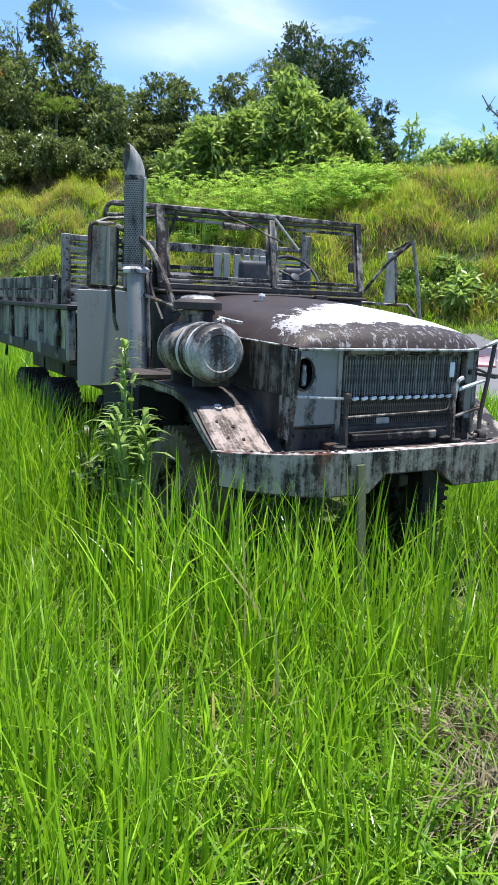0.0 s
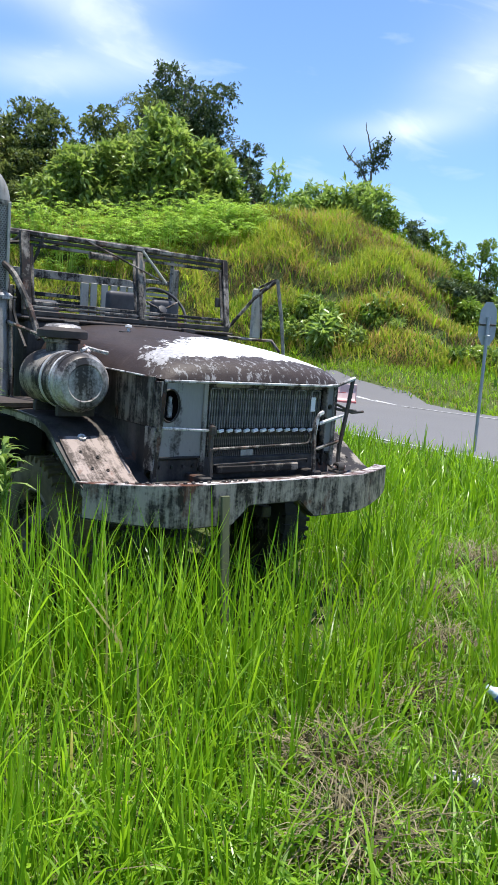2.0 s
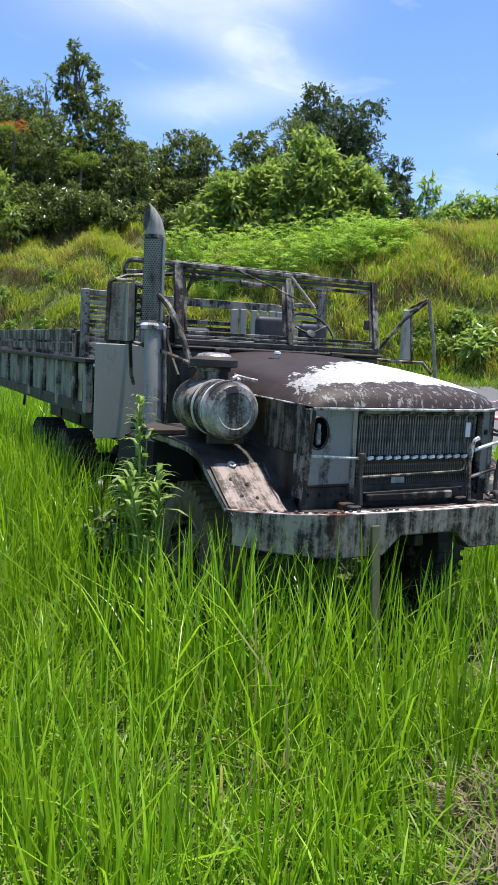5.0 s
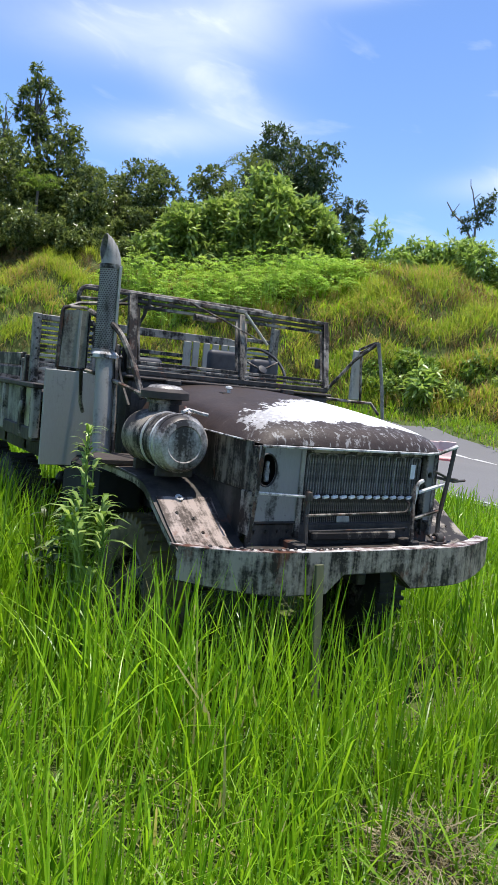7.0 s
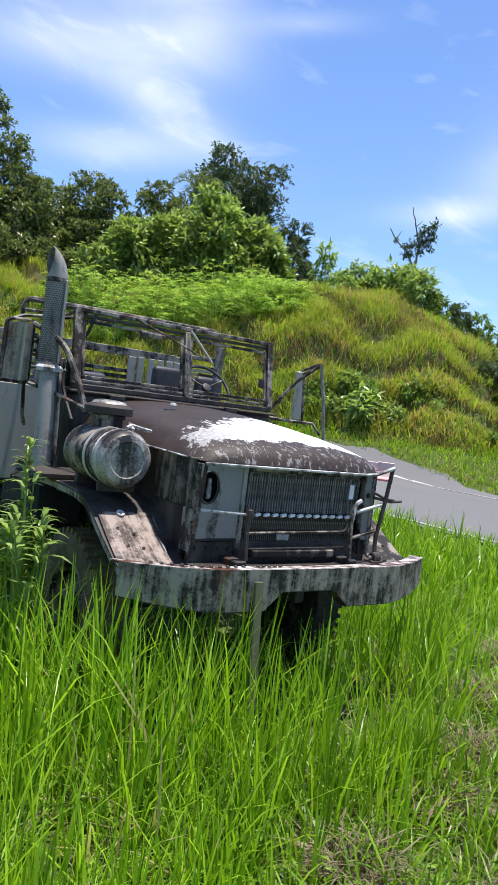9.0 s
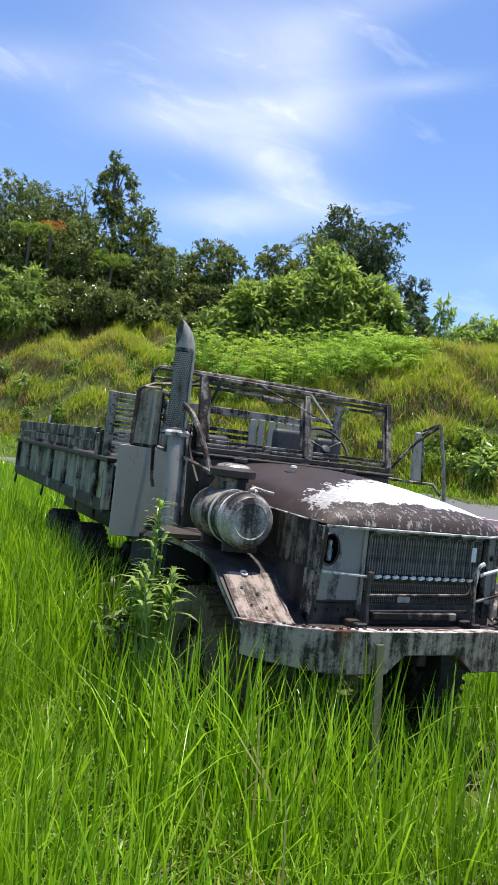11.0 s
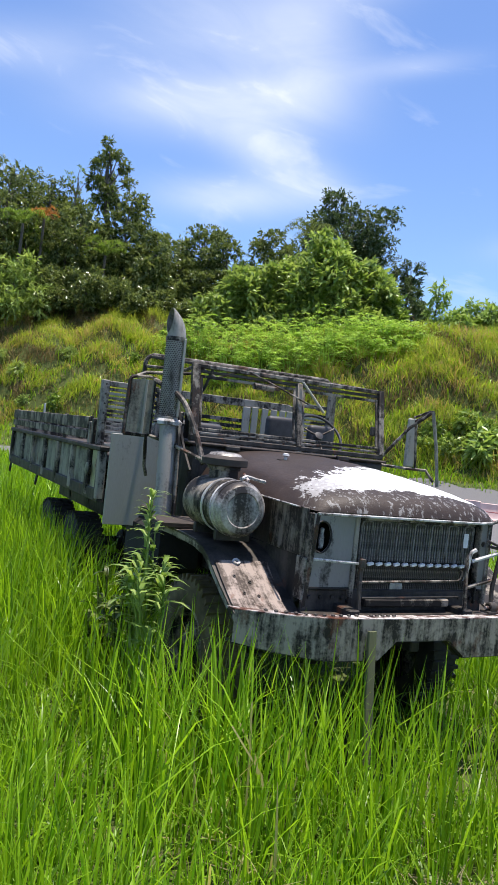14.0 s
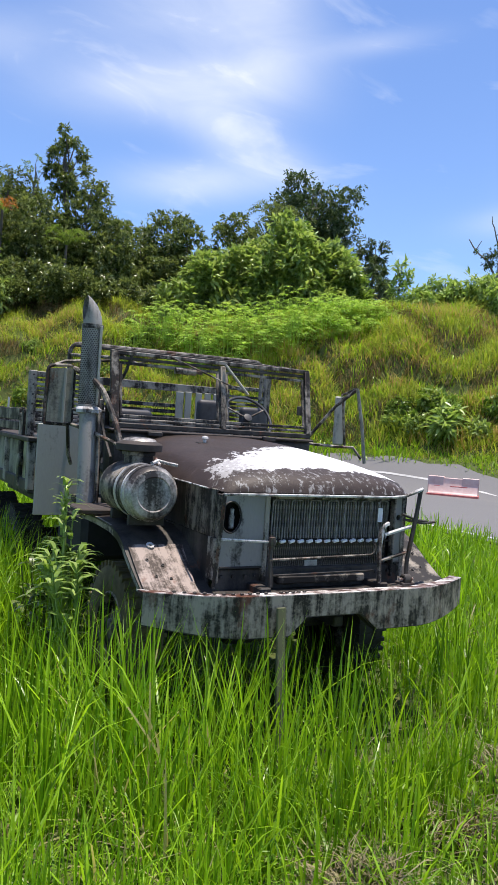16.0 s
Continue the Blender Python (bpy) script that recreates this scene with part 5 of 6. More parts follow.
def foot_grass():
    """Bright grass between the road and the hill."""
    rng = np.random.default_rng(16)
    x, y, u = hill_spots(rng, 9000, -0.42)
    keep = (u < 0.06) & (road_gap(x, y) > np.interp(y, [10, 18, 26, 34], [5.3, 5.2, 4.6, 4.0]))
    x, y = x[keep], y[keep]
    tussocks("foot_grass", rng, x, y, 14, rng.uniform(0.18, 0.42, len(x)), FOOT_GRASS, "bright green grass along the far edge of the road", 0.30, (0.014, 0.028))


def leaf_sprays(tips, out, per, leaf, rng, aspect=0.34, droop=0.25, fan=0.95):
    """Leaves round twig tips: each a folded pointed leaf, its face turned to the sky."""
    n = len(tips) * per
    i = np.repeat(np.arange(len(tips)), per)
    d = out[i] * 0.65 + rng.normal(0, fan * 0.6, (n, 3))
    d[:, 2] -= droop
    d /= np.linalg.norm(d, axis=1)[:, None]
    L = (leaf * rng.uniform(0.6, 1.3, n))[:, None]
    up = rng.normal(0, 0.45, (n, 3)) + np.array([0, 0, 1.0])
    s = np.cross(d, up)
    s /= np.linalg.norm(s, axis=1)[:, None] + 1e-9
    nrm = np.cross(s, d)
    c = tips[i] + rng.normal(0, leaf * 0.22, (n, 3))
    W = L * aspect
    v = np.empty((n, 4, 3))
    v[:, 0] = c
    v[:, 1] = c + d * L * 0.45 + s * W * 0.5 + nrm * W * 0.16
    v[:, 2] = c + d * L - nrm * L * 0.10
    v[:, 3] = c + d * L * 0.45 - s * W * 0.5 + nrm * W * 0.16
    idx = np.arange(n)[:, None] * 4
    return v.reshape(-1, 3), np.empty((0, 4), int), np.concatenate([idx + np.array([0, 1, 2]), idx + np.array([0, 2, 3])])


def limb_mesh(bm, p, q, r0, r1, rng, seg=6, bend=0.12):
    p, q = Vector(p), Vector(q)
    l = (q - p).length
    mids = [p.lerp(q, u) + Vector(rng.normal(0, bend * l * 0.3, 3)) * math.sin(u * math.pi) for u in (0.33, 0.66)]
    add_tube(bm, [p, *mids, q], [r0, r0 * 0.75 + r1 * 0.25, r0 * 0.4 + r1 * 0.6, r1], seg)


def build_tree(seed, az, r, top_el, spread, material, label, leaf=0.26, leaves=6500, low=0.35, clumps=20, name="tree", bark=None, lean=(0, 0), per=7, aspect=0.40, lobe=(0.34, 0.54), peak=0.62):
    """A tree at a bearing and range from the verge; its height follows from how high its top stands. Limbs end in lobes of twigs, and each twig in a spray of leaves."""
    rng = np.random.default_rng(seed)
    x, y = C0[0] + r * math.sin(radians(az)), C0[1] + r * math.cos(radians(az))
    z = float(height(x, y)) - 0.1
    h = max(0.8, 1.85 + r * math.tan(radians(top_el)) - z)
    tree = thing(name, label, "tree" if name == "tree" else "bush", Matrix.Translation((x, y, z)), "trees on the hill" if name == "tree" else "bushes on the hill")
    bm = bmesh.new()
    tr = 0.018 * h + 0.025
    fork = Vector((lean[0] * 0.5, lean[1] * 0.5, h * max(low, 0.2)))
    top = Vector((lean[0], lean[1], h * 0.92))
    limb_mesh(bm, (0, 0, 0), fork, tr, tr * 0.7, rng, 8, 0.06)
    limb_mesh(bm, fork, top, tr * 0.7, tr * 0.12, rng, 6, 0.10)
    tips, outs = [], []
    area = 0.0
    lobes = []
    for i in range(clumps):
        u = (i + 0.6) / clumps
        env = (1 - abs((u - (1 - peak)) / max(peak, 1 - peak)) ** 2.2) ** 0.5
        if name == "bush":
            env = max(env, 1.0 - 0.75 * u)
        a = i * 2.4 + rng.normal(0, 0.4)
        rad = spread * (0.12 + 0.88 * env) * math.sqrt(rng.uniform(0.15, 0.9))
        q = spread * rng.uniform(*lobe) * (1.05 - 0.45 * u)
        zz = h * low + (h * (1 - low) - q * 0.8) * u
        c = Vector((lean[0] * u + rad * math.cos(a), lean[1] * u + rad * math.sin(a), zz))
        lobes.append((c, q, rng.uniform(0.72, 1.0), rng.uniform(0.75, 1.25)))
        area += q * q
        limb_mesh(bm, fork.lerp(top, max(0.0, u - 0.22)), c, tr * 0.26, tr * 0.05, rng, 5, 0.18)
    for c, q, flat, thick in lobes:
        k = max(4, int(1.55 * leaves / per * q * q / area * thick))
        p = rng.normal(0, 1, (k, 3))
        p[:, 2] += 0.35
        p /= np.linalg.norm(p, axis=1)[:, None]
        knob = 1 + 0.24 * np.sin(p[:, 0] * 5 + c.x * 3) * np.sin(p[:, 1] * 5 + c.y * 3) + 0.16 * np.sin(p[:, 2] * 8 + c.z)
        rr = q * knob * (0.40 + 0.68 * rng.uniform(0, 1, k) ** 0.6)
        stray = rng.uniform(0, 1, k) < 0.06
        rr = np.where(stray, rr * 1.28, rr)
        w = p * rr[:, None]
        w[:, 2] *= flat
        tips.append(w + np.array(c))
        outs.append(p)
    part("trunk", bm, bark or BARK, tree)
    crown = blade_mesh("crown", leaf_sprays(np.concatenate(tips), np.concatenate(outs), per, leaf * 1.15, rng, aspect), material)
    crown.parent = tree
    return tree


DARK_T = "dark green broadleaved tree on the hilltop"
MID_T = "leafy green tree on the hilltop"
LIGHT_T = "light green bushy tree on the hill"
# bearing, range, top, spread, leaf and its number, lower edge of the crown
for k, (az, r, el, sp, m, lab, lf, n, low, cl) in enumerate((
        (-4.5, 66, 17.0, 4.2, LEAF_DARK, DARK_T, 0.30, 7000, 0.25, 18),
        (0.5, 63, 15.0, 4.0, LEAF_DARK, DARK_T, 0.30, 7000, 0.22, 18),
        (4.4, 64, 14.2, 3.6, LEAF_DARK, DARK_T, 0.28, 8000, 0.15, 20),
        (5.6, 66, 15.4, 3.0, LEAF_DARK, DARK_T, 0.26, 8500, 0.20, 18),
        (8.7, 67, 16.8, 3.2, LEAF_DARK, DARK_T, 0.26, 9500, 0.25, 20),
        (11.2, 66, 15.8, 2.8, LEAF_DARK, DARK_T, 0.26, 8000, 0.25, 18),
        (19.6, 62, 13.8, 2.2, LEAF_DARK, DARK_T, 0.26, 7000, 0.15, 16),
        (7.4, 62, 17.2, 3.3, LEAF_DARK, DARK_T, 0.26, 10500, 0.15, 22),
        (9.9, 64, 16.6, 2.9, LEAF_DARK, DARK_T, 0.26, 9000, 0.15, 20),
        (12.4, 60, 15.2, 2.6, LEAF_DARK, MID_T, 0.26, 8500, 0.12, 20),
        (15.8, 60, 16.5, 2.0, LEAF_DARK, DARK_T, 0.27, 7500, 0.15, 18),
        (17.9, 58, 14.0, 2.3, LEAF_DARK, MID_T, 0.28, 7500, 0.10, 18),
        (21.3, 60, 15.1, 1.9, LEAF_DARK, DARK_T, 0.25, 7500, 0.10, 18),
        (23.0, 61, 14.6, 1.4, LEAF_DARK, DARK_T, 0.25, 5000, 0.10, 14),
        (26.3, 66, 15.3, 2.0, LEAF_DARK, DARK_T, 0.27, 6000, 0.25, 18),
        (28.2, 66, 14.4, 1.8, LEAF_DARK, DARK_T, 0.27, 5000, 0.25, 16),
        (24.6, 53, 12.3, 1.9, LEAF_LIGHT, LIGHT_T, 0.42, 5200, 0.05, 18),
        (27.2, 54, 13.4, 2.0, LEAF_LIGHT, LIGHT_T, 0.40, 5200, 0.05, 18),
        (30.6, 53, 15.2, 2.3, LEAF_LIGHT, LIGHT_T, 0.40, 7800, 0.05, 22),
        (33.4, 54, 13.6, 2.0, LEAF_LIGHT, LIGHT_T, 0.38, 6000, 0.05, 20),
        (35.2, 54, 11.6, 1.5, LEAF_MID, MID_T, 0.34, 4500, 0.05, 16),
        (29.0, 58, 13.4, 2.0, LEAF_MID, MID_T, 0.34, 5000, 0.12, 18))):
    build_tree(100 + k, az, r, el, sp * (1.18 if m == LEAF_DARK else 1.12), m, lab, lf * 1.12, n, low * 0.6, cl + 4, lobe=(0.36, 0.60))
build_tree(140, 14.1, 62, 19.6, 1.5, LEAF_DARK, "slender tree with a sparse dark crown", 0.28, 2900, 0.62, 13)
build_tree(141, 31.9, 78, 17.9, 4.6, LEAF_BLUE, "big round-crowned dark tree behind the others", 0.34, 17000, 0.50, 22, lobe=(0.36, 0.54), peak=0.45)
build_tree(143, 36.7, 76, 14.0, 2.1, LEAF_BLUE, "dark hanging limb of foliage beside the big tree", 0.30, 4200, 0.45, 12)
build_tree(144, 37.2, 72, 11.4, 1.1, LEAF_BLUE, DARK_T, 0.28, 2200, 0.25, 9)
build_tree(142, 11.9, 64, 17.6, 1.5, LEAF_MID, "thin tree with bare pale twigs", 0.20, 900, 0.45, 16, bark=PALE_BARK)
# low bushes along the crest and at the wood's edge
for k, (az, r, el, sp, m, n) in enumerate((
        (3.0, 59, 12.4, 2.6, LEAF_DARK, 5200), (6.0, 59, 12.8, 2.6, LEAF_DARK, 5200), (8.8, 60, 13.0, 2.4, LEAF_MID, 5200), (11.6, 59, 12.4, 2.3, LEAF_DARK, 5200), (14.4, 59, 13.2, 2.3, LEAF_DARK, 5200),
        (17.0, 59, 12.4, 2.1, LEAF_DARK, 5000), (19.6, 58, 12.6, 2.0, LEAF_DARK, 5000), (22.4, 58, 12.0, 1.8, LEAF_DARK, 4500),
        (2.4, 56, 9.8, 2.4, LEAF_MID, 3600), (5.4, 55, 10.2, 2.2, LEAF_MID, 3600), (8.2, 55, 10.8, 2.0, LEAF_LIGHT, 3200), (10.8, 56, 10.4, 2.0, LEAF_DARK, 3600), (13.2, 55, 10.9, 1.9, LEAF_DARK, 3600),
        (15.6, 55, 10.4, 1.9, LEAF_DARK, 3600), (18.0, 55, 10.0, 1.8, LEAF_DARK, 3600), (20.2, 54, 9.6, 1.6, LEAF_DARK, 3200), (22.0, 52, 10.0, 1.3, LEAF_LIGHT, 2400),
        (38.8, 48, 12.2, 0.55, LEAF_LIGHT, 700), (40.6, 47, 10.6, 0.9, LEAF_LIGHT, 1500), (42.0, 47, 11.2, 1.0, LEAF_LIGHT, 1700), (43.4, 47, 10.7, 0.9, LEAF_LIGHT, 1500), (44.6, 47, 11.3, 1.0, LEAF_LIGHT, 1700),
        (45.9, 46, 11.1, 0.9, LEAF_LIGHT, 1500), (47.0, 46, 10.0, 0.8, LEAF_MID, 1200),
        (48.6, 54, 9.2, 1.3, LEAF_BLUE, 2400), (50.2, 56, 8.7, 1.4, LEAF_MID, 2400), (51.8, 58, 8.0, 1.4, LEAF_MID, 2000), (53.6, 55, 8.3, 1.5, LEAF_MID, 2400), (55.2, 55, 6.8, 1.6, LEAF_MID, 2600),
        (57.2, 52, 6.0, 2.0, LEAF_BLUE, 3000), (60.5, 48, 5.2, 2.2, LEAF_MID, 3000), (64.0, 46, 5.0, 2.2, LEAF_MID, 3000),
        (51.6, 43, 5.6, 1.3, LEAF_MID, 2400), (53.4, 42, 5.0, 1.4, LEAF_BLUE, 2600), (55.4, 42, 4.6, 1.5, LEAF_MID, 2600), (57.8, 41, 4.0, 1.5, LEAF_MID, 2600),
        (51.2, 36.5, 3.0, 0.9, LEAF_BLUE, 1500), (52.8, 36, 2.6, 1.0, LEAF_MID, 1500), (54.8, 35.5, 2.2, 1.1, LEAF_MID, 1700), (56.8, 35, 1.9, 1.2, LEAF_MID, 1700), (59.2, 35, 1.8, 1.2, LEAF_MID, 1700))):
    light = m == LEAF_LIGHT
    build_tree(200 + k, az, r, el + 0.3 * light, sp, LEAF_BRIGHT if light and az > 38 else m, "light green shrub with long leaves on the hill" if light else "leafy green shrub on the hill", 0.38 if light else 0.24, n * (0.62 if light and az > 38 else 1.0), 0.04, 14, name="bush", lobe=(0.34, 0.70) if light else (0.30, 0.52), aspect=0.30 if light else 0.40)
# weeds scattered over the slope
rng_w = np.random.default_rng(77)
for k in range(30):
    az = float(rng_w.uniform(39, 58)) if k < 17 else float(rng_w.uniform(4, 22))
    r = float(np.interp(az, AZ_T, BASE_R)) + float(rng_w.uniform(0.1, 2.2) if k < 17 else rng_w.uniform(0.5, 9))
    x, y = C0[0] + r * math.sin(radians(az)), C0[1] + r * math.cos(radians(az))
    tall = float(rng_w.uniform(0.40, 0.70))
    el = math.degrees(math.atan2(float(height(x, y)) - 0.1 + tall - 1.85, r))
    build_tree(400 + k, az, r, el, float(rng_w.uniform(0.3, 0.6)), (LEAF_MID, LEAF_LIGHT)[k % 2], "low leafy weed on the hillside", 0.20, 420, 0.05, 9, name="bush", lobe=(0.35, 0.6))


def build_fern(seed, az, r, rad, top_el):
    """A mound of bracken: arching fronds all over a dome, each with paired leaflets."""
    rng = np.random.default_rng(seed)
    x, y = C0[0] + r * math.sin(radians(az)), C0[1] + r * math.cos(radians(az))
    z = float(height(x, y)) - 0.15
    tall = max(0.8, 1.85 + r * math.tan(radians(top_el)) - z)
    fern = thing("fern_thicket", "bright light green thicket of ferns on the crest", "fern", Matrix.Translation((x, y, z)), "ferns on the hill")
    bm = bmesh.new()
    base, lead = [], []
    for i in range(135):
        d = Vector(rng.normal(0, 1, 3))
        d.z = abs(d.z) * 1.1
        d.normalize()
        k = rng.uniform(0.60, 1.0) * (1 + 0.15 * math.sin(d.x * 6 + seed) * math.sin(d.y * 5))
        p = Vector((d.x * rad * k, d.y * rad * k, d.z * tall * k * 0.88))
        a = math.atan2(d.y, d.x) + rng.normal(0, 0.8)
        L = rng.uniform(0.55, 1.0)
        rise = rng.uniform(0.05, 0.35)
        spine = [p + Vector((math.cos(a) * L * u, math.sin(a) * L * u, L * (rise * math.sin(u * 2.4) - 0.35 * u * u))) for u in np.linspace(0, 1, 9)]
        if i % 3 == 0:
            add_tube(bm, [Vector((p.x * 0.6, p.y * 0.6, 0)), p, spine[4]], [0.018, 0.012, 0.006], 3)
        for j, c in enumerate(spine[1:]):
            for sg in (-1, 1):
                base.append(c)
                lead.append((math.cos(a + sg * 1.15), math.sin(a + sg * 1.15), -0.25, (0.34 - 0.034 * j) * L))
        base.append(spine[-1])
        lead.append((math.cos(a), math.sin(a), -0.5, 0.14))
    part("stalk", bm, FERN_M, fern)
    base, lead = np.array(base), np.array(lead)
    n = len(base)
    d = lead[:, :3] + rng.normal(0, 0.10, (n, 3))
    d /= np.linalg.norm(d, axis=1)[:, None]
    s = np.cross(d, rng.normal(0, 0.15, (n, 3)) + np.array([0, 0, 1.0]))
    s /= np.linalg.norm(s, axis=1)[:, None]
    L = lead[:, 3:4]
    v = np.stack([base, base + d * L * 0.4 + s * L * 0.16, base + d * L, base + d * L * 0.4 - s * L * 0.16], 1)
    idx = np.arange(n)[:, None] * 4
    frond = blade_mesh("frond", (v.reshape(-1, 3), np.empty((0, 4), int), np.concatenate([idx + np.array([0, 1, 2]), idx + np.array([0, 2, 3])])), FERN_M)
    frond.parent = fern


for k, (az, r, rad, el) in enumerate(((20.2, 48, 1.0, 8.3), (21.8, 47.5, 1.1, 8.8), (23.4, 47, 1.2, 9.0), (25.2, 46.5, 1.2, 8.7), (26.9, 46, 1.2, 8.9), (28.6, 45, 1.3, 9.5), (30.2, 44.5, 1.3, 9.8), (31.8, 44, 1.4, 10.2),
                                    (33.4, 43.5, 1.3, 9.9), (35.0, 43, 1.2, 9.5), (36.5, 43, 1.2, 9.3), (37.8, 42.5, 1.0, 8.9), (29.0, 42.5, 1.0, 8.0), (31.4, 42, 1.1, 8.4), (33.8, 41.5, 1.1, 8.3), (36.2, 41, 1.1, 8.1), (24.2, 44.5, 0.9, 7.6), (26.6, 44, 0.9, 7.6))):
    build_fern(300 + k, az, r, rad * 1.2, el + 0.7)


def build_dead_tree():
    rng = np.random.default_rng(5)
    az, r = 45.3, 66
    x, y = C0[0] + r * math.sin(radians(az)), C0[1] + r * math.cos(radians(az))
    z = float(height(x, y)) - 0.1
    tree = thing("tree", "half-dead forked tree with bare pale limbs", "tree", Matrix.Translation((x, y, z)), "trees on the hill")
    bm = bmesh.new()
    ex, ey = math.cos(radians(az)), -math.sin(radians(az))
    P = lambda u, el: (ex * u, ey * u, 1.85 + r * math.tan(radians(el)) - z)
    limb_mesh(bm, (0, 0, 0), P(0.05, 11.3), 0.22, 0.14, rng, 8, 0.04)
    limb_mesh(bm, P(0.05, 11.2), P(-0.75, 12.6), 0.10, 0.08, rng)
    limb_mesh(bm, P(-0.75, 12.6), P(-1.75, 13.3), 0.08, 0.06, rng)
    limb_mesh(bm, P(-1.75, 13.3), P(-2.30, 14.0), 0.07, 0.04, rng)
    limb_mesh(bm, P(-1.75, 13.3), P(-1.30, 13.9), 0.04, 0.02, rng)
    limb_mesh(bm, P(-0.75, 12.6), P(-0.30, 13.2), 0.05, 0.02, rng)
    limb_mesh(bm, P(0.05, 11.2), P(0.35, 12.9), 0.12, 0.08, rng)
    limb_mesh(bm, P(0.35, 12.9), P(-0.25, 14.3), 0.08, 0.06, rng)
    limb_mesh(bm, P(-0.25, 14.3), P(-0.62, 15.5), 0.06, 0.03, rng)
    limb_mesh(bm, P(-0.2, 14.2), P(0.25, 14.6), 0.04, 0.02, rng)
    limb_mesh(bm, P(0.35, 12.9), P(1.2, 14.2), 0.07, 0.03, rng)
    limb_mesh(bm, P(0.3, 12.4), P(1.0, 13.1), 0.05, 0.02, rng)
    part("trunk", bm, PALE_BARK, tree)
    tips = []
    for u, el, q, n in ((1.15, 14.4, 0.40, 26), (0.75, 14.0, 0.45, 30), (0.35, 13.7, 0.40, 26), (1.25, 13.6, 0.35, 18), (0.75, 13.2, 0.45, 28), (0.20, 13.1, 0.40, 22), (1.0, 12.8, 0.40, 18), (-0.35, 12.9, 0.45, 26),
                        (-0.75, 12.9, 0.35, 16), (-0.9, 12.2, 0.30, 12), (-0.3, 12.3, 0.40, 14), (0.4, 12.4, 0.35, 12), (-1.7, 13.2, 0.18, 5), (0.1, 11.0, 0.5, 26), (-0.8, 10.9, 0.5, 22), (0.9, 10.9, 0.5, 22)):
        tips.append(rng.normal(0, q * 0.55, (n, 3)) + np.array(P(u, el)))
    tips = np.concatenate(tips)
    out = rng.normal(0, 1, tips.shape)
    out /= np.linalg.norm(out, axis=1)[:, None]
    crown = blade_mesh("crown", leaf_sprays(tips, out, 7, 0.24, rng, 0.42), LEAF_BLUE)
    crown.parent = tree


def build_sapling(name, label, x, y, h, leaf, n, material, seed, spread=0.3, stems=1, low=0.25, group=""):
    """A young plant: thin stems with whorls of long pointed leaves."""
    rng = np.random.default_rng(seed)
    z = float(height(x, y)) - 0.03
    plant = thing(name, label, "plant", Matrix.Translation((x, y, z)), group)
    bm = bmesh.new()
    data = []
    for s in range(stems):
        a0 = rng.uniform(0, 6.28)
        hh = h * (1 - (0.40 * rng.uniform(0.05, 1) if s else 0))
        tip = Vector((math.cos(a0) * spread * 0.6 * (s > 0), math.sin(a0) * spread * 0.6 * (s > 0), hh))
        add_tube(bm, [(0, 0, 0), tip * 0.5 + Vector((0.02, 0, 0)), tip], [0.006 + h * 0.008, 0.005 + h * 0.006, 0.004], 6)
        k = n // stems
        u = low + (1 - low) * rng.uniform(0, 1, k) ** 0.8
        c = np.array(tip)[None] * u[:, None]
        ll = leaf * rng.uniform(0.6, 1.15, k) * (1.15 - 0.5 * u)
        data.append((c, ll))
    part("stem", bm, material, plant)
    c = np.concatenate([d[0] for d in data])
    ll = np.concatenate([d[1] for d in data])
    m = len(c)
    v, q, t = blades(m, rng, c[:, 0], c[:, 1], c[:, 2], ll, ll * 0.32, rng.uniform(0.8, 1.5, m), twist=0.15, droop=1.5)
    lv = blade_mesh("foliage", (v, q, t), material)
    lv.parent = plant


build_dead_tree()
tall_grass()
short_grass()
ground_weeds()
straw()
verge_grass()
hill_grass()
foot_grass()
build_tree(390, 43.1, 32.4, 2.6, 0.50, LEAF_BRIGHT, "light green leafy shrub at the hill's foot", 0.40, 520, 0.10, 12, name="bush", aspect=0.28)
build_sapling("roadside_sapling", "light green sapling with long leaves at the hill's foot", 21.4, 19.0, 1.2, 0.34, 130, LEAF_LIGHT, 35, 1.2, 7, 0.15)
build_sapling("weed_plant", "leafy green weed growing beside the truck", -1.42, 1.20, 1.58, 0.17, 170, LEAF_BRIGHT, 32, 0.26, 8, 0.66, "weeds by the truck")
build_sapling("weed_plant", "leafy green weed growing beside the truck", -1.36, 1.02, 1.16, 0.20, 70, LEAF_BRIGHT, 33, 0.34, 6, 0.74, "weeds by the truck")
build_sapling("weed_plant", "leafy green weed growing beside the truck", -1.46, 1.45, 0.98, 0.18, 45, LEAF_DARK, 34, 0.22, 4, 0.35, "weeds by the truck")
build_sapling("weed_plant", "leafy green weed growing beside the truck", -1.42, 2.0, 0.90, 0.18, 40, LEAF_DARK, 36, 0.25, 4, 0.35, "weeds by the truck")


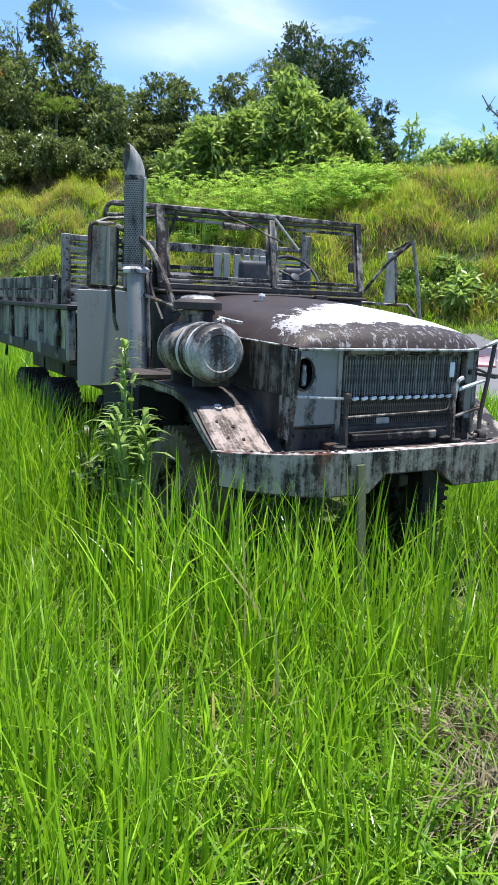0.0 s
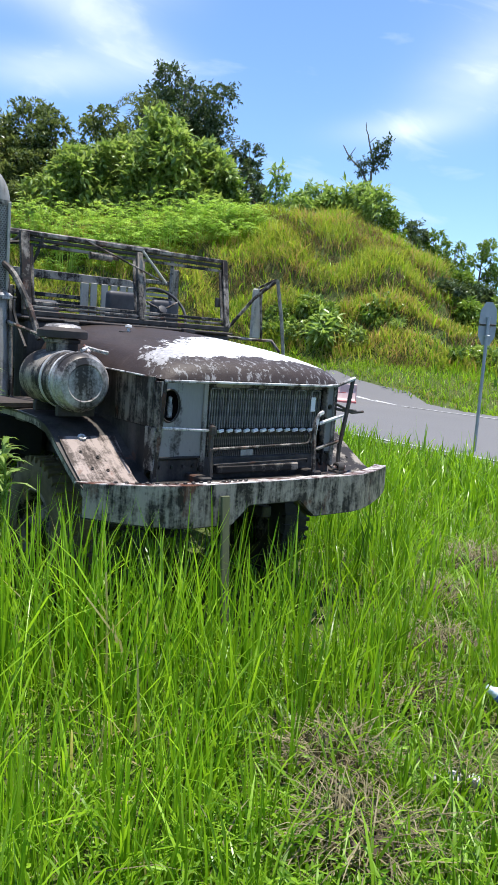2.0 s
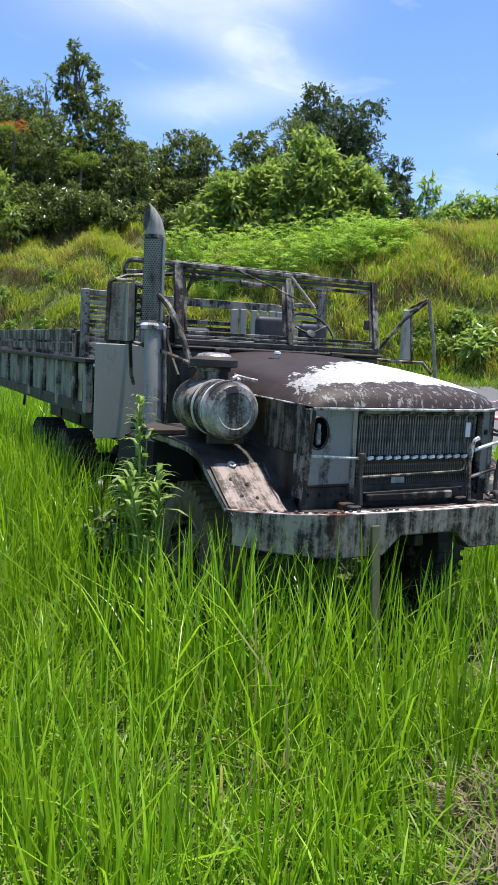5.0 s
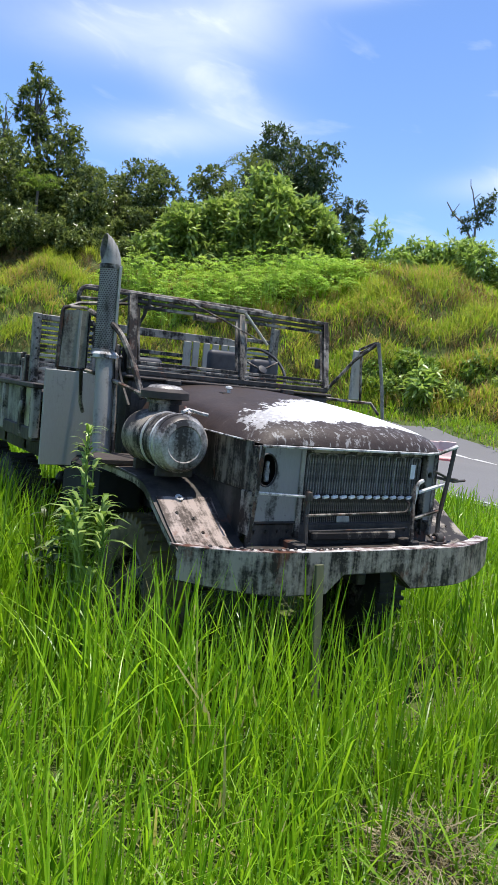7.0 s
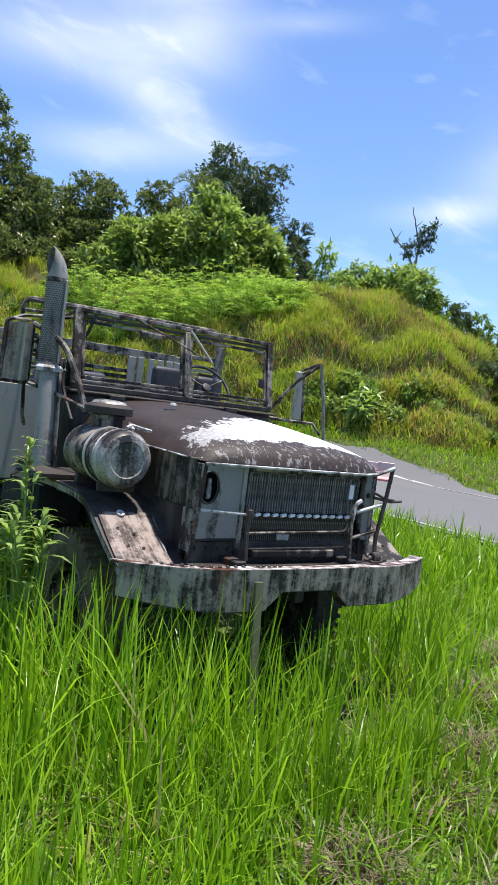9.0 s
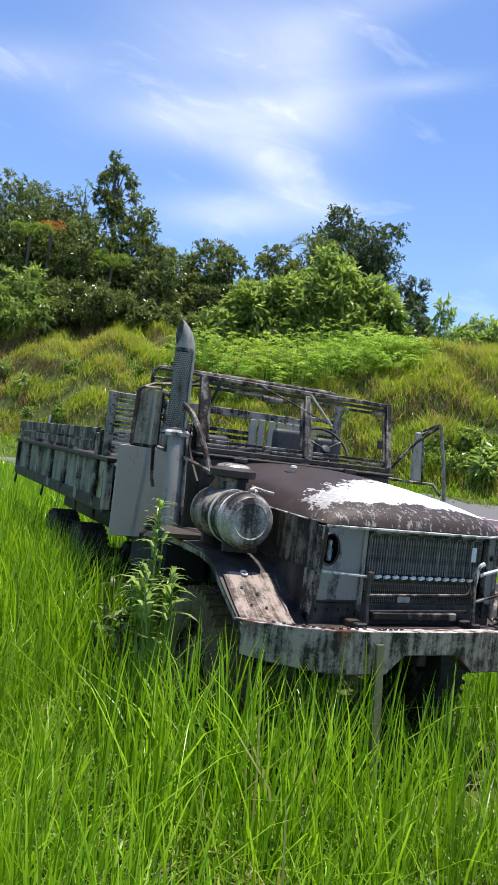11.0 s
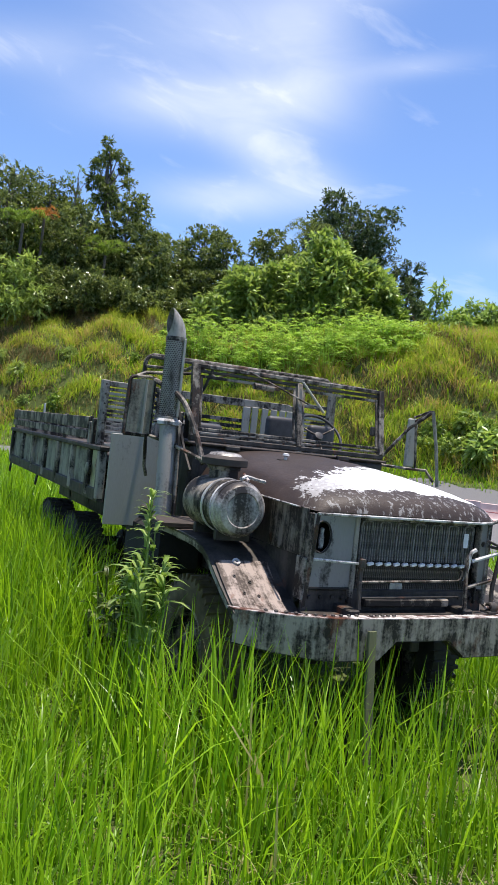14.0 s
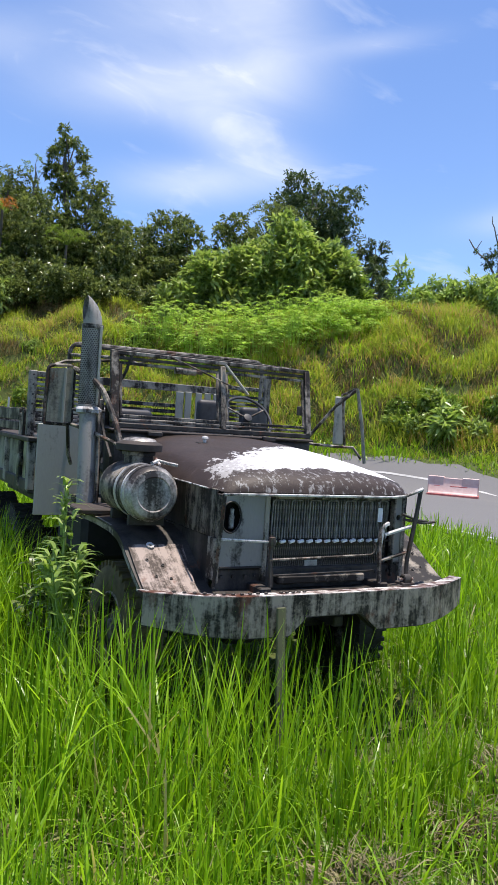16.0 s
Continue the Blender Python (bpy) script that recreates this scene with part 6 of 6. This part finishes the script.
def build_palm(az, r, el, reach, seed, label, material=LEAF_DARK, fronds=11):
    """A palm crown: arched fronds with hanging leaflets on a thin trunk."""
    rng = np.random.default_rng(seed)
    x, y = C0[0] + r * math.sin(radians(az)), C0[1] + r * math.cos(radians(az))
    z = float(height(x, y)) - 0.1
    h = 1.85 + r * math.tan(radians(el)) - z
    palm = thing("palm_tree", label, "palm", Matrix.Translation((x, y, z)), "palms on the hill")
    part("trunk", tube([(0, 0, 0), (0.1, 0, h * 0.5), (0.15, 0.05, h * 0.93)], [0.14, 0.11, 0.09], 8), BARK, palm)
    c, ll, hd = [], [], []
    bm = bmesh.new()
    for i in range(fronds):
        a = i * 2 * math.pi / fronds + rng.normal(0, 0.2)
        rise = rng.uniform(0.2, 0.75) * reach
        path = [Vector((0.15 + math.cos(a) * reach * u, 0.05 + math.sin(a) * reach * u, h * 0.93 + rise * math.sin(u * 2.6))) for u in np.linspace(0, 1, 14)]
        add_tube(bm, path, [0.03] * 10 + [0.02, 0.015, 0.01, 0.006], 4)
        for p in path[2:]:
            for sg in (-1, 1):
                for _ in range(2):
                    c.append(p + Vector(rng.normal(0, 0.04, 3)))
                    ll.append(reach * 0.26 * rng.uniform(0.7, 1.1))
                    hd.append(a + sg * rng.uniform(0.9, 1.4))
    part("frond_rib", bm, material, palm)
    c = np.array(c)
    ll, hd = np.array(ll), np.array(hd)
    lv = blade_mesh("frond", blades(len(c), rng, c[:, 0], c[:, 1], c[:, 2], ll, ll * 0.10, np.full(len(c), 1.2), hd, 0.2, 1.9), material)
    lv.parent = palm


build_palm(29.0, 70, 15.6, 2.2, 61, "dark palm with drooping fronds behind the trees")
build_palm(8.3, 57, 13.6, 1.6, 62, "green palm among the hilltop trees", LEAF_MID)
build_palm(14.2, 57, 12.2, 1.5, 63, "green palm among the hilltop trees", LEAF_MID)
build_palm(9.7, 58, 14.2, 1.0, 64, "palm with a crown of dry orange fronds", DRY_LEAF, 9)


def build_soil_hollow(x, y, r, seed):
    """A small eroded bank: dark lumpy soil with dead grass hanging over it."""
    rng = np.random.default_rng(seed)
    z = float(height(x, y))
    hollow = thing("eroded_bank", "dark eroded soil bank with dead grass hanging over it", "soil bank", Matrix.Translation((x, y, z)), "soil banks in the grass")
    bm = bmesh.new()
    bmesh.ops.create_icosphere(bm, subdivisions=4, radius=r)
    for v in bm.verts:
        n = noise.fractal(v.co * (3.0 / r) + Vector((seed, 0, 0)), 1.0, 2.0, 4)
        v.co *= 1 + 0.22 * n
        v.co.z = v.co.z * 0.42
    part("soil", bm, SOIL, hollow)
    n = 240
    a = rng.uniform(0, 2 * math.pi, n)
    q = r * np.sqrt(rng.uniform(0.25, 1.3, n))
    px, py = q * np.cos(a), q * np.sin(a)
    pz = np.clip(0.42 * r * (1 - (q / r) ** 2), 0, 1) + 0.01
    L = rng.uniform(0.10, 0.30, n)
    lv = blade_mesh("dead_grass", blades(n, rng, px, py, pz, L, rng.uniform(0.004, 0.009, n), rng.uniform(0.6, 1.6, n), a + rng.normal(0, 0.8, n), 0.4, 1.6), STRAW)
    lv.parent = hollow


for k, (hx, hy, hr) in enumerate(WASHED[:7]):
    if k != 4:
        build_soil_hollow(hx, hy, hr * 0.62, 70 + k)


# ---- small things ----
def build_road_sign():
    x, y = 9.50, 5.47
    z = float(height(x, y))
    sign = thing("road_sign", "grey metal road sign seen from the back on a pole", "road sign", at(x, y, z, pose(0, 0, 0, 0, 0, -40)))
    part("pole", tube([(0, 0, -0.1), (0, 0, 2.62)], 0.032, 10), SIGN_BACK, sign)
    def plate(pts, y0, y1):
        bm = bmesh.new()
        a = [bm.verts.new((px, y0, pz)) for px, pz in pts]
        b = [bm.verts.new((px, y1, pz)) for px, pz in pts]
        bm.faces.new(a)
        bm.faces.new(b[::-1])
        for k in range(len(pts)):
            l = (k + 1) % len(pts)
            bm.faces.new((a[k], a[l], b[l], b[k]))
        return bm
    up = part("sign_plate", plate([(-0.165, 2.48), (0.165, 2.48), (0.15, 2.76), (0.06, 2.90), (-0.06, 2.90), (-0.15, 2.74)], 0.036, 0.040), SIGN_BACK, sign)
    part("sign_plate", plate([(-0.165, 2.46), (0.165, 2.46), (0.16, 2.26), (0.07, 2.09), (-0.07, 2.09), (-0.16, 2.26)], 0.036, 0.040), SIGN_BACK, sign)
    part("bracket", box(-0.15, 0.15, 0.010, 0.036, 2.455, 2.490, 0.004), BLACK, up)
    part("clamp", box(-0.05, 0.05, -0.036, 0.036, 2.25, 2.28, 0.004), SIGN_BACK, sign)


def build_limit_sign():
    az, r = 7.3, 35.0
    x, y = C0[0] + r * math.sin(radians(az)), C0[1] + r * math.cos(radians(az))
    z = float(height(x, y))
    sign = thing("limit_sign", "round white weight-limit sign with a red rim", "road sign", at(x, y, z, pose(0, 0, 0, 0, 0, -7.3)))
    top = 3.02 - z
    part("pole", tube([(0, 0.03, -0.1), (0, 0.03, top + 0.1)], 0.03, 8), SIGN_BACK, sign)
    disc = part("sign_disc", lathe([(0.0, 0.0), (0.245, 0.0), (0.245, 0.012), (0.0, 0.012)], at(0, 0, top, ALONG_Y), 32), SIGN_WHITE, sign)
    part("rim", lathe([(0.195, 0.013), (0.245, 0.013), (0.245, 0.017), (0.195, 0.017)], at(0, 0, top, ALONG_Y), 32), SIGN_RED, disc)
    for text, size, dz in (("15", 0.20, 0.02), ("TON", 0.125, -0.115)):
        cu = bpy.data.curves.new("lettering", "FONT")
        cu.body, cu.size, cu.align_x, cu.extrude, cu.offset = text, size, "CENTER", 0.001, 0.004
        ob = new("lettering", cu)
        cu.materials.append(SIGN_BLACK)
        ob.parent = disc
        ob.matrix_local = at(0, -0.016, top + dz, pose(0, 0, 0, 90, 0, 0))


def build_barrier():
    z = float(height(15.28, 15.29)) + 0.075
    bar = thing("road_barrier", "faded red and white plastic road barrier on the asphalt", "barrier", at(15.16, 15.34, z, pose(0, 0, 0, 0, 0, -46)))
    prof = [(-0.26, 0.0), (-0.26, 0.10), (-0.20, 0.14), (-0.10, 0.42), (-0.09, 0.60), (0.09, 0.60), (0.10, 0.42), (0.20, 0.14), (0.26, 0.10), (0.26, 0.0)]
    def block(x0, x1, pr):
        bm = bmesh.new()
        a = [bm.verts.new((x0, p, q)) for p, q in pr]
        b = [bm.verts.new((x1, p, q)) for p, q in pr]
        bm.faces.new(a)
        bm.faces.new(b[::-1])
        for k in range(len(pr)):
            l = (k + 1) % len(pr)
            bm.faces.new((a[k], a[l], b[l], b[k]))
        bmesh.ops.bevel(bm, geom=bm.edges[:], offset=0.012, segments=1, affect="EDGES")
        return bm
    part("body", block(-0.78, 0.78, prof), BARRIER_W, bar)
    part("foot", block(-0.82, 0.82, [(-0.275, 0.0), (-0.275, 0.085), (0.275, 0.085), (0.275, 0.0)]), BARRIER_R, bar, "red foot")
    part("end_post", block(-0.81, -0.30, [(-0.12, 0.10), (-0.11, 0.64), (0.11, 0.64), (0.12, 0.10)]), BARRIER_W, bar)
    part("end_post", block(0.28, 0.81, [(-0.12, 0.10), (-0.11, 0.63), (0.11, 0.63), (0.12, 0.10)]), BARRIER_W, bar)
    part("stripe", box(-0.60, -0.42, -0.135, -0.115, 0.28, 0.34, 0.004), BARRIER_R, bar)
    part("stripe", box(-0.1, 0.45, -0.135, -0.115, 0.30, 0.35, 0.004), BARRIER_R, bar)


def build_bottle():
    z = float(height(0.30, -1.43)) + 0.13
    bot = thing("plastic_bottle", "crumpled clear plastic bottle with a blue label in the grass", "bottle", at(0.36, -1.46, z, pose(0, 0, 0, 66, 0, -130) @ Matrix.Scale(1.3, 4)))
    part("body", lathe([(0.0, -0.13), (0.030, -0.13), (0.036, -0.12), (0.034, -0.05), (0.037, -0.02), (0.033, 0.03), (0.035, 0.06), (0.018, 0.11), (0.013, 0.115), (0.013, 0.13), (0, 0.13)], Matrix.Identity(4), 16), PLASTIC, bot)
    part("label_band", lathe([(0.0305, 0.075), (0.0315, 0.078), (0.0245, 0.095), (0.0235, 0.096)], Matrix.Identity(4), 16), BLUE_CAP, bot)
    part("cap", lathe([(0.0155, 0.112), (0.0155, 0.135), (0, 0.136)], Matrix.Identity(4), 12), PLASTIC, bot)


def build_stones():
    rng = np.random.default_rng(8)
    for k, (x, y, s) in enumerate(((-0.30, -1.60, 0.045), (-0.24, -1.66, 0.04), (-0.36, -1.56, 0.03), (2.62, 0.30, 0.07), (2.75, 0.45, 0.06), (2.50, 0.20, 0.05), (2.85, 0.25, 0.06), (2.66, 0.55, 0.05), (2.42, 0.42, 0.045))):
        bm = bmesh.new()
        bmesh.ops.create_icosphere(bm, subdivisions=2, radius=s)
        for v in bm.verts:
            v.co *= 1 + 0.25 * noise.noise(v.co * (1.3 / s) + Vector((k * 3.1, 0, 0)))
            v.co.z *= 0.6
        ob = part("stone", bm, STONE)
        ob.location = (x, y, float(height(x, y)) + s * 0.35)
        tagged(ob, "pale broken stone lying in the grass", "stone", "stones in the grass")


def build_stake():
    st = thing("wooden_stake", "thin mossy wooden stake leaning on the bumper", "stake")
    z = float(height(-0.45, -0.14))
    part("board", box(-0.029, 0.029, -0.010, 0.010, 0, 1.0, 0.004, Matrix.Translation((-0.455, -0.11, z - 0.05)) @ pose(0, 0, 0, -6.5, 1.0, 4)), STAKE_M, st)


def build_marker_post():
    az, r = 11.2, 36.0
    x, y = C0[0] + r * math.sin(radians(az)), C0[1] + r * math.cos(radians(az))
    ob = part("marker_post", box(-0.04, 0.04, -0.04, 0.04, -0.1, 2.45 - float(height(x, y)), 0.01), PAINT_LINE)
    ob.location = (x, y, float(height(x, y)))
    tagged(ob, "pale wooden marker post beside the road", "post")


build_road_sign()
build_limit_sign()
build_barrier()
build_bottle()
build_stones()
build_stake()
build_marker_post()
